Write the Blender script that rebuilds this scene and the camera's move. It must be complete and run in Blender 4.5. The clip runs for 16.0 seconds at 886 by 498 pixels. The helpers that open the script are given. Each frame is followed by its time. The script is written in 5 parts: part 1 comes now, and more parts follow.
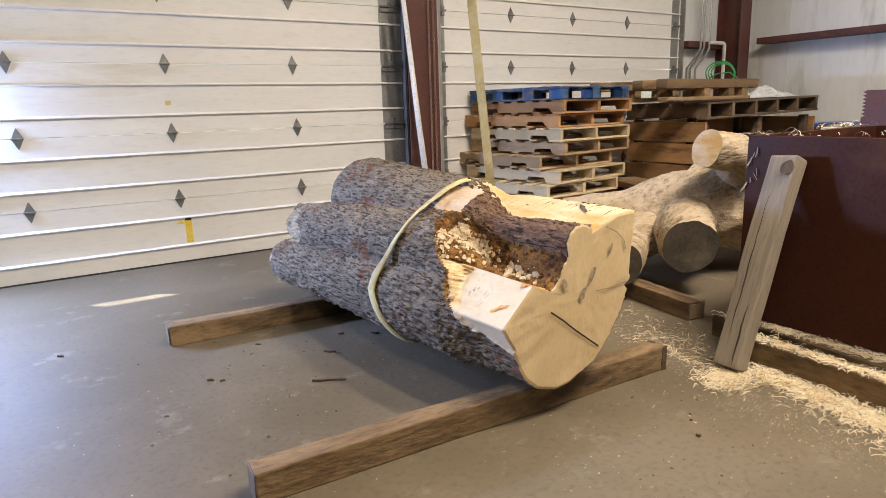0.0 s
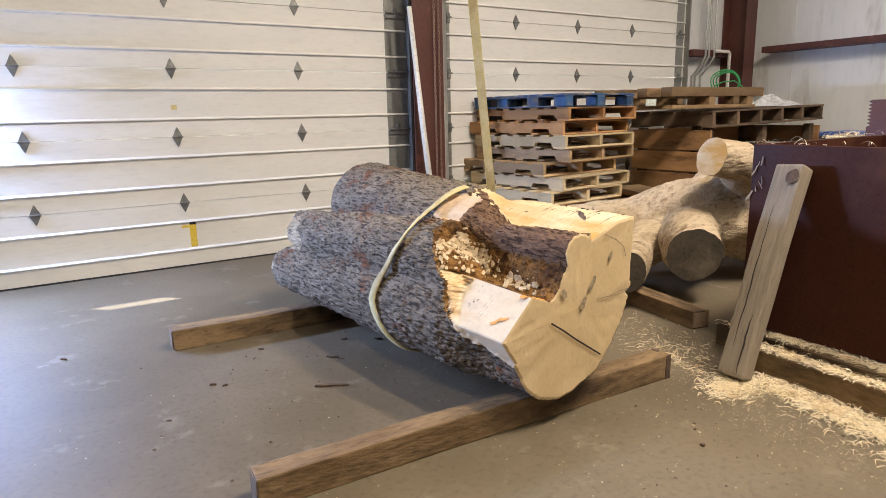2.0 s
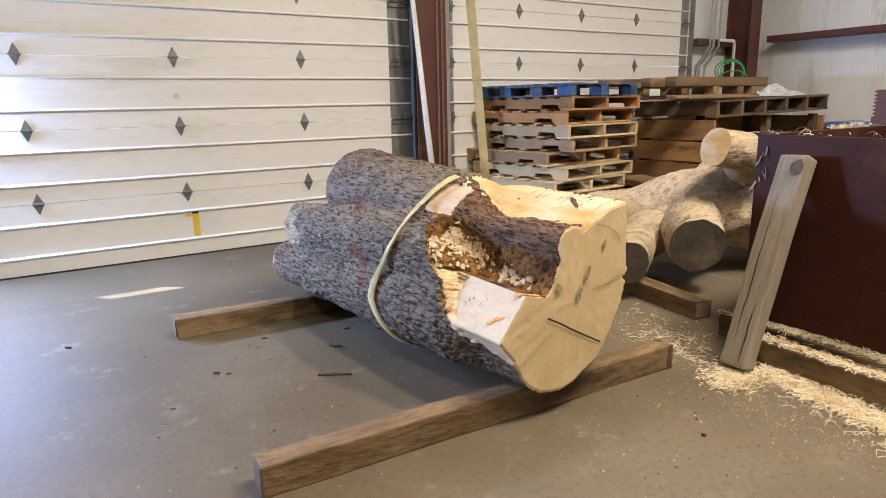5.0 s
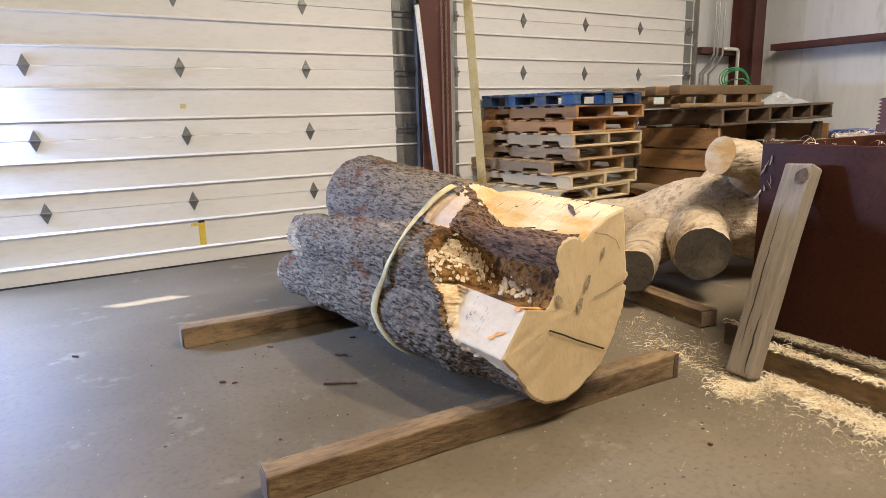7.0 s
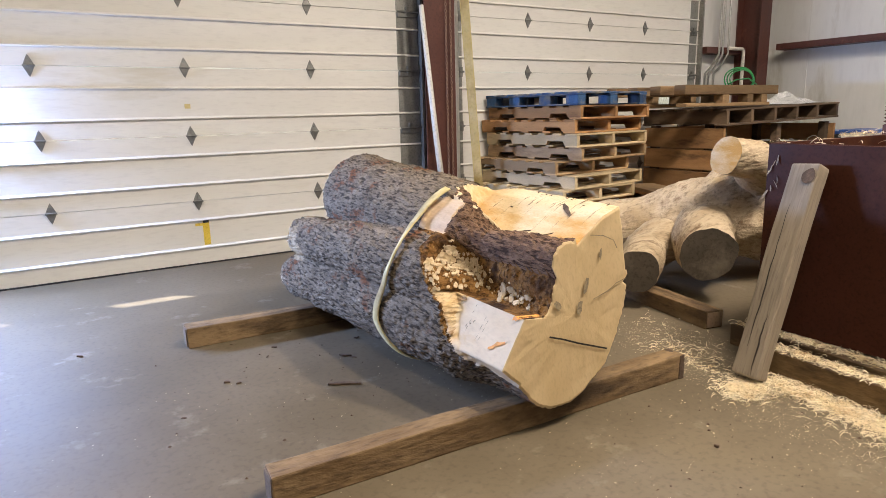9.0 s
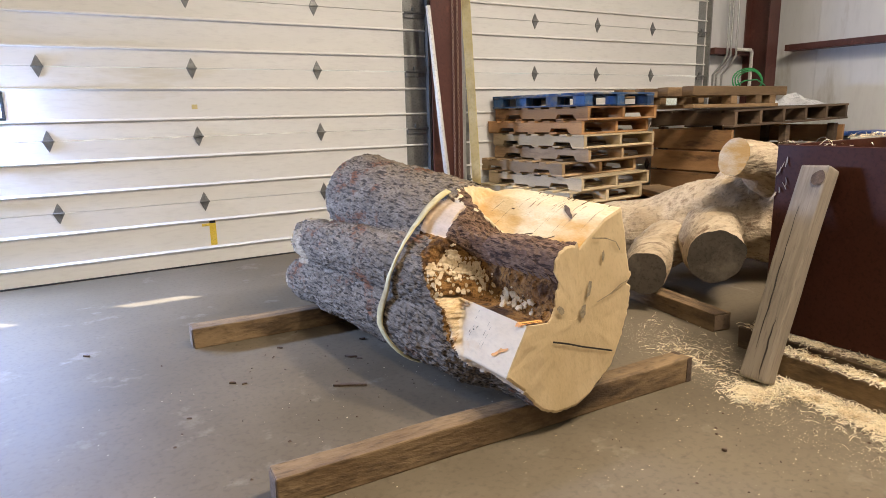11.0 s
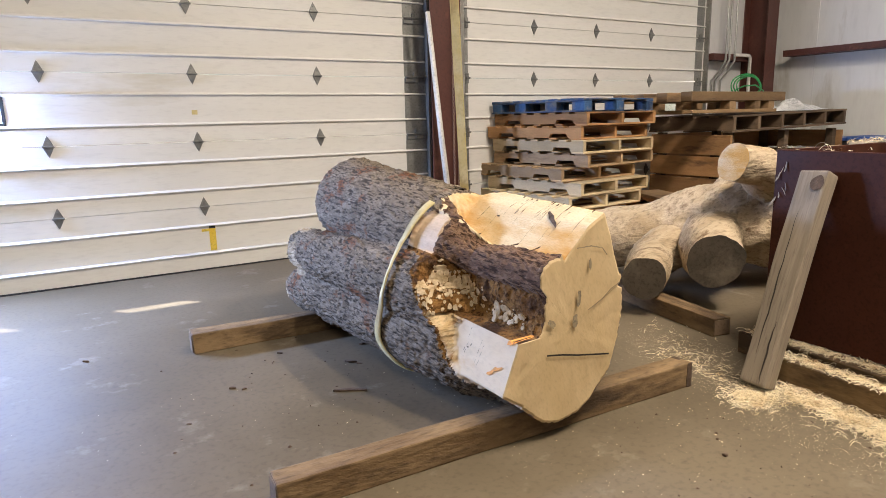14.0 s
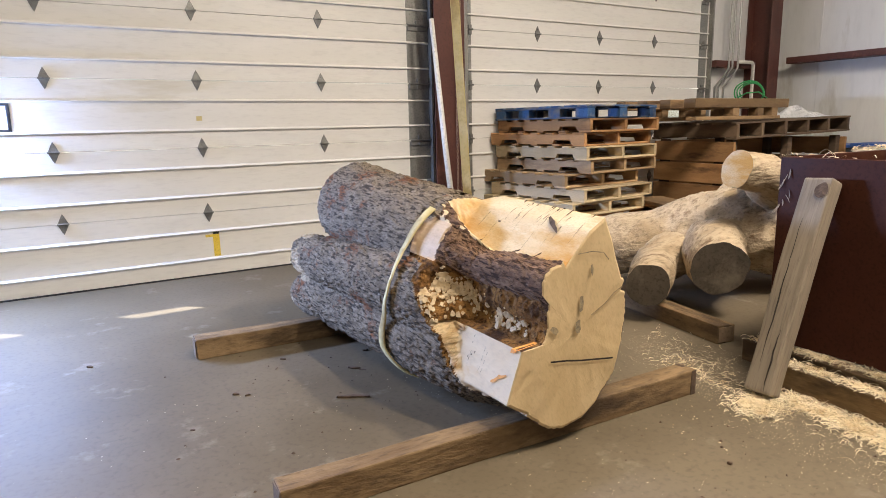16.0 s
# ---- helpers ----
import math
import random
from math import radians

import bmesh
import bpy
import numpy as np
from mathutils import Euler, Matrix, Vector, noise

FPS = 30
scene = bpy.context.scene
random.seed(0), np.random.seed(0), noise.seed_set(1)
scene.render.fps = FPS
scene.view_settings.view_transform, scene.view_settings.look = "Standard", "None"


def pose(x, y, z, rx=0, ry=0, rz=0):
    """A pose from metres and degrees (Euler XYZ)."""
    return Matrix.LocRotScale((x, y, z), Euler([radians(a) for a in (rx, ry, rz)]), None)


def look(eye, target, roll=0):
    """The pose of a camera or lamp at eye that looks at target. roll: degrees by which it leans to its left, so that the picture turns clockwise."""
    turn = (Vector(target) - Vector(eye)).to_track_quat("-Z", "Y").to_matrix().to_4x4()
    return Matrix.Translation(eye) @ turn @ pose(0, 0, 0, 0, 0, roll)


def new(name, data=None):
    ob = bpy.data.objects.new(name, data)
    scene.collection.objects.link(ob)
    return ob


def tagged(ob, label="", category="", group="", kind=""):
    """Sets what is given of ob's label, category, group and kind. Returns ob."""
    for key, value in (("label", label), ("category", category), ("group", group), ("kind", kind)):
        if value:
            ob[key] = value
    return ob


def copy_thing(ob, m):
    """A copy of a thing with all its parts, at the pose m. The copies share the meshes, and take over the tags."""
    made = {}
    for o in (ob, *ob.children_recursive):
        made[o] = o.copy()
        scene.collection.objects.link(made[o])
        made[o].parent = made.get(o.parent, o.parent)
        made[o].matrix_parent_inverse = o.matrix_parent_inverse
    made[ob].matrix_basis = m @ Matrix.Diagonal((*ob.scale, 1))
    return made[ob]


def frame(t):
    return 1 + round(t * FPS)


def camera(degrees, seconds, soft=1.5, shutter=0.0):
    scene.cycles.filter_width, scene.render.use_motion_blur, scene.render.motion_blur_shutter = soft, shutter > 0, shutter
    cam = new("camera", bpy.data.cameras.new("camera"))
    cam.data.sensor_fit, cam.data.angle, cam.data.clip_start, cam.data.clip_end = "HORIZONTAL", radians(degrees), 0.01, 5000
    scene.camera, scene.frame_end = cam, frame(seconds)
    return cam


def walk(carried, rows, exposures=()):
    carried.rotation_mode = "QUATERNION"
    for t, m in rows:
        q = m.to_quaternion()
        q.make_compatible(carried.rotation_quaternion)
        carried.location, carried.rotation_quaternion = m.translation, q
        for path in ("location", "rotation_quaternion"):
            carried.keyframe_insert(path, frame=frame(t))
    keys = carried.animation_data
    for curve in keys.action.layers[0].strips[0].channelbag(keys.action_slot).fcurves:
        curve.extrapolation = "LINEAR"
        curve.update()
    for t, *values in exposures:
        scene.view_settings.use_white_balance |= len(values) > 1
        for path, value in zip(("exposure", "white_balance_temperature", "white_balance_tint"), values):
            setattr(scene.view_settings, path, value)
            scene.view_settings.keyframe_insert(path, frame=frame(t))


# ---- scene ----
# ---- camera ----
cam = camera(69.43, 16.0, soft=0.6)
PATH = [
    (0, look((-3.518, -5.566, 1.197), (-1.936, -3.100, 0.551), -1.70)),
    (0.5, look((-3.518, -5.566, 1.198), (-1.937, -3.098, 0.555), -1.41)),
    (1, look((-3.519, -5.566, 1.198), (-1.943, -3.094, 0.563), -1.23)),
    (1.5, look((-3.522, -5.561, 1.199), (-1.946, -3.087, 0.572), -1.27)),
    (2, look((-3.520, -5.562, 1.198), (-1.947, -3.084, 0.580), -1.28)),
    (2.5, look((-3.520, -5.562, 1.199), (-1.945, -3.088, 0.568), -1.37)),
    (3, look((-3.521, -5.564, 1.200), (-1.950, -3.093, 0.547), -1.24)),
    (3.5, look((-3.523, -5.562, 1.199), (-1.951, -3.092, 0.545), -1.03)),
    (4, look((-3.523, -5.562, 1.199), (-1.960, -3.089, 0.532), -1.20)),
    (6.5, look((-3.526, -5.563, 1.202), (-1.975, -3.077, 0.558), -1.18)),
    (7, look((-3.531, -5.566, 1.206), (-1.985, -3.073, 0.578), -1.33)),
    (7.5, look((-3.532, -5.562, 1.204), (-1.991, -3.063, 0.589), -1.26)),
    (8, look((-3.532, -5.559, 1.205), (-1.993, -3.061, 0.578), -1.23)),
    (8.5, look((-3.531, -5.555, 1.204), (-1.992, -3.059, 0.571), -1.29)),
    (9, look((-3.529, -5.557, 1.205), (-1.998, -3.054, 0.578), -1.36)),
    (11.5, look((-3.524, -5.548, 1.205), (-2.018, -3.029, 0.584), -1.28)),
    (12, look((-3.528, -5.549, 1.205), (-2.019, -3.030, 0.589), -1.29)),
    (12.5, look((-3.529, -5.552, 1.207), (-2.015, -3.035, 0.596), -1.35)),
    (13, look((-3.529, -5.549, 1.202), (-2.010, -3.034, 0.600), -1.30)),
    (13.5, look((-3.529, -5.546, 1.207), (-2.011, -3.030, 0.604), -1.22)),
    (14, look((-3.529, -5.549, 1.205), (-2.015, -3.028, 0.606), -1.29)),
    (14.5, look((-3.532, -5.552, 1.205), (-2.026, -3.025, 0.617), -1.43)),
    (15, look((-3.531, -5.551, 1.206), (-2.026, -3.023, 0.621), -1.55)),
    (15.5, look((-3.531, -5.549, 1.208), (-2.022, -3.022, 0.629), -1.42)),
    (16, look((-3.534, -5.548, 1.209), (-2.028, -3.017, 0.637), -1.21)),
]
walk(cam, PATH)

# ---- world, sun, lamps ----
world = bpy.data.worlds.new("world")
scene.world = world
world.use_nodes = True
wn = world.node_tree
sky = wn.nodes.new("ShaderNodeTexSky")
sky.sky_type, sky.sun_disc = "NISHITA", False
sky.sun_elevation, sky.sun_rotation = radians(42), radians(-51)
wn.links.new(sky.outputs[0], wn.nodes["Background"].inputs[0])
wn.nodes["Background"].inputs[1].default_value = 0.06
scene.view_settings.exposure = 1.75


def lamp(name, m, size_x, size_y, watts, color, spread=180):
    data = bpy.data.lights.new(name, "AREA")
    data.shape, data.size, data.size_y, data.energy, data.color = "RECTANGLE", size_x, size_y, watts, color
    data.spread = radians(spread)
    ob = new(name, data)
    ob.matrix_world = m
    return ob


sun = bpy.data.lights.new("sun", "SUN")
sun.energy, sun.angle, sun.color = 5.0, radians(0.5), (1.0, 0.97, 0.93)
sun_ob = new("sun", sun)
sun_ob.matrix_world = look((-1.07, 0.97, 1.32), (0, 0, 0))

WARM = (1.0, 0.87, 0.745)
COOL = (0.38, 0.54, 1.0)
# first two placed from the log's shadow edges, the rest added as fill
LAMPS = [(0.45, -5.5, 96), (-1.25, -5.7, 64), (2.8, -5.0, 8), (-5.3, -5.4, 24), (0.1, -8.0, 6), (-4.6, -8.4, 8)]
CEIL = 5.6
for lx, ly, watts in LAMPS:
    lamp("ceiling_lamp_light", pose(lx, ly, CEIL - 0.2), 0.28, 1.2, watts, WARM)
# sky light through the panes of the overhead doors
WINDOWS = [(-5.45, -4.85), (-4.4, -3.795)]
for (wx0, wx1), watts in zip(WINDOWS, (80, 40)):
    lamp("pane_daylight", look(((wx0 + wx1) / 2, -0.03, 1.323), ((wx0 + wx1) / 2 + 2.2, -3.0, 0.0)), wx1 - wx0 - 0.05, 0.15, watts, COOL)

# ---- materials ----


def mat(name, c1, c2, scale=6.0, rough=0.6, rough2=None, metal=0.0, bump=0.15, stretch=(1, 1, 1), c3=None, c3_scale=1.5, c3_amount=0.5,
        fine=60.0, fine_amount=0.25, dist=0.01, wave=None, vary=0.0, detail=5.0, spec=0.5, cracks=None):
    m = bpy.data.materials.new(name)
    m.use_nodes = True
    t = m.node_tree
    n, l = t.nodes, t.links
    bsdf = n["Principled BSDF"]
    co = n.new("ShaderNodeTexCoord")
    info = n.new("ShaderNodeObjectInfo")
    off = n.new("ShaderNodeVectorMath")
    off.operation = "MULTIPLY_ADD"
    l.new(info.outputs["Random"], off.inputs[0])
    off.inputs[1].default_value = (7.3, 3.1, 5.7)
    l.new(co.outputs["Object"], off.inputs[2])
    mp = n.new("ShaderNodeMapping")
    mp.inputs["Scale"].default_value = stretch
    l.new(off.outputs[0], mp.inputs[0])

    def tex(sc, det=detail, rg=0.6):
        x = n.new("ShaderNodeTexNoise")
        x.inputs["Scale"].default_value, x.inputs["Detail"].default_value, x.inputs["Roughness"].default_value = sc, det, rg
        l.new(mp.outputs[0], x.inputs["Vector"])
        return x

    def mix(a, b, f, kind="MIX"):
        x = n.new("ShaderNodeMix")
        x.data_type, x.blend_type = "RGBA", kind
        for src, i in ((f, 0), (a, 6), (b, 7)):
            if isinstance(src, (int, float)):
                x.inputs[i].default_value = src
            elif isinstance(src, tuple):
                x.inputs[i].default_value = (*src, 1)
            else:
                l.new(src, x.inputs[i])
        return x.outputs[2]

    def ramp(src, a, b):
        x = n.new("ShaderNodeMapRange")
        x.inputs[1].default_value, x.inputs[2].default_value = a, b
        l.new(src, x.inputs[0])
        return x.outputs[0]

    big = tex(scale)
    height = big.outputs[0]
    col = mix(c1, c2, ramp(big.outputs[0], 0.35, 0.65))
    if wave:
        w = n.new("ShaderNodeTexWave")
        w.inputs["Scale"].default_value, w.inputs["Distortion"].default_value, w.inputs["Detail"].default_value = wave[0], wave[1], 3
        w.bands_direction = wave[3]
        l.new(mp.outputs[0], w.inputs["Vector"])
        col = mix(col, tuple(x * wave[2] for x in c1), ramp(w.outputs["Fac"], 0.45, 1.1))
    sm = tex(fine, 3)
    col = mix(col, tuple(x * 0.45 for x in c1), ramp(sm.outputs[0], 0.5, 0.5 + 0.28 / max(fine_amount, 0.01) * 0.35), "MIX")
    if c3:
        blot = tex(c3_scale, 6, 0.65)
        col = mix(col, c3, ramp(blot.outputs[0], 0.62 - 0.25 * c3_amount, 0.74 - 0.2 * c3_amount))
    if cracks:
        warp = n.new("ShaderNodeVectorMath")
        warp.operation = "MULTIPLY_ADD"
        l.new(big.outputs["Color"], warp.inputs[0])
        warp.inputs[1].default_value = (0.16, 0.16, 0.16)
        l.new(mp.outputs[0], warp.inputs[2])
        vo = n.new("ShaderNodeTexVoronoi")
        vo.feature = "DISTANCE_TO_EDGE"
        vo.inputs["Scale"].default_value = cracks[0]
        l.new(warp.outputs[0], vo.inputs["Vector"])
        gap = ramp(vo.outputs["Distance"], -0.03, 0.12)
        col = mix(cracks[1], col, gap)
        hm = n.new("ShaderNodeMath")
        hm.operation = "MULTIPLY_ADD"
        l.new(gap, hm.inputs[0])
        hm.inputs[1].default_value = 0.7
        l.new(height, hm.inputs[2])
        height = hm.outputs[0]
    if vary:
        hsv = n.new("ShaderNodeHueSaturation")
        l.new(col, hsv.inputs["Color"])
        v = n.new("ShaderNodeMapRange")
        v.inputs[3].default_value, v.inputs[4].default_value = 1 - vary, 1 + vary
        l.new(info.outputs["Random"], v.inputs[0])
        l.new(v.outputs[0], hsv.inputs["Value"])
        col = hsv.outputs[0]
    l.new(col, bsdf.inputs["Base Color"])
    r = n.new("ShaderNodeMapRange")
    r.inputs[1].default_value, r.inputs[2].default_value = 0.3, 0.7
    r.inputs[3].default_value, r.inputs[4].default_value = rough, rough if rough2 is None else rough2
    l.new(big.outputs[0], r.inputs[0])
    l.new(r.outputs[0], bsdf.inputs["Roughness"])
    bsdf.inputs["Metallic"].default_value = metal
    bsdf.inputs["Specular IOR Level"].default_value = spec
    if bump:
        add = n.new("ShaderNodeMath")
        add.operation = "ADD"
        l.new(height, add.inputs[0])
        l.new(sm.outputs[0], add.inputs[1])
        b = n.new("ShaderNodeBump")
        b.inputs["Strength"].default_value, b.inputs["Distance"].default_value = bump, dist
        l.new(add.outputs[0], b.inputs["Height"])
        l.new(b.outputs[0], bsdf.inputs["Normal"])
    return m


def bark_mat(name, plate, low, red, red_amount):
    """Flaky bark: plates with wavy furrows drawn out along y, flake shade painted dark into them, worn red-brown and
    lichen-grey patches.
    """
    m = bpy.data.materials.new(name)
    m.use_nodes = True
    n, l = m.node_tree.nodes, m.node_tree.links
    bsdf = n["Principled BSDF"]
    co = n.new("ShaderNodeTexCoord")

    def tex(stretch, scale, detail=4.0, rg=0.6, warp=0.0):
        mp = n.new("ShaderNodeMapping")
        mp.inputs["Scale"].default_value = stretch
        l.new(co.outputs["Object"], mp.inputs[0])
        x = n.new("ShaderNodeTexNoise")
        x.inputs["Scale"].default_value, x.inputs["Detail"].default_value, x.inputs["Roughness"].default_value, x.inputs["Distortion"].default_value = scale, detail, rg, warp
        l.new(mp.outputs[0], x.inputs["Vector"])
        return x.outputs[0]

    def rng(src, a, b, c=0.0, d=1.0):
        x = n.new("ShaderNodeMapRange")
        for i, v in enumerate((a, b, c, d)):
            x.inputs[i + 1].default_value = v
        l.new(src, x.inputs[0])
        return x.outputs[0]

    def op(kind, a, b):
        x = n.new("ShaderNodeMath")
        x.operation = kind
        for i, v in enumerate((a, b)):
            if isinstance(v, (int, float)):
                x.inputs[i].default_value = v
            else:
                l.new(v, x.inputs[i])
        return x.outputs[0]

    def mix(a, b, f):
        x = n.new("ShaderNodeMix")
        x.data_type = "RGBA"
        for src, i in ((f, 0), (a, 6), (b, 7)):
            if isinstance(src, tuple):
                x.inputs[i].default_value = (*src, 1)
            else:
                l.new(src, x.inputs[i])
        return x.outputs[2]

    furrow = None
    for stretch, scale, lo, hi in (((1, 0.17, 1), 84.0, 0.40, 0.49), ((1, 0.2, 1), 170.0, 0.38, 0.5)):
        gap = rng(tex(stretch, scale, 4.0, 0.6, 0.25), lo, hi)
        furrow = gap if furrow is None else op("MULTIPLY", furrow, op("ADD", op("MULTIPLY", gap, 0.55), 0.45))
    tone = tex((1, 0.4, 1), 17.0, 5.0, 0.65)
    grain = tex((1, 0.5, 1), 85.0, 4.0, 0.65)
    col = mix(low, plate, rng(tone, 0.36, 0.62))
    col = mix(tuple(min(1.0, c * 1.15) for c in plate), col, rng(grain, 0.30, 0.50))
    col = mix(col, red, rng(tex((1, 0.7, 1), 4.2, 5.0, 0.7), 0.66 - 0.35 * red_amount, 0.72 - 0.3 * red_amount))
    # furrow colour carries the shade that lies under the bark flakes
    col = mix(tuple(c * 0.38 for c in low), col, furrow)
    l.new(col, bsdf.inputs["Base Color"])
    bsdf.inputs["Roughness"].default_value = 0.9
    bsdf.inputs["Specular IOR Level"].default_value = 0.2
    b = n.new("ShaderNodeBump")
    b.inputs["Strength"].default_value, b.inputs["Distance"].default_value = 0.75, 0.010
    l.new(op("ADD", op("MULTIPLY", furrow, 0.8), op("ADD", op("MULTIPLY", grain, 0.2), op("MULTIPLY", tone, 0.7))), b.inputs["Height"])
    l.new(b.outputs[0], bsdf.inputs["Normal"])
    return m


def glow(name, color, strength):
    m = bpy.data.materials.new(name)
    m.use_nodes = True
    b = m.node_tree.nodes["Principled BSDF"]
    b.inputs["Emission Color"].default_value, b.inputs["Emission Strength"].default_value = (*color, 1), strength
    return m


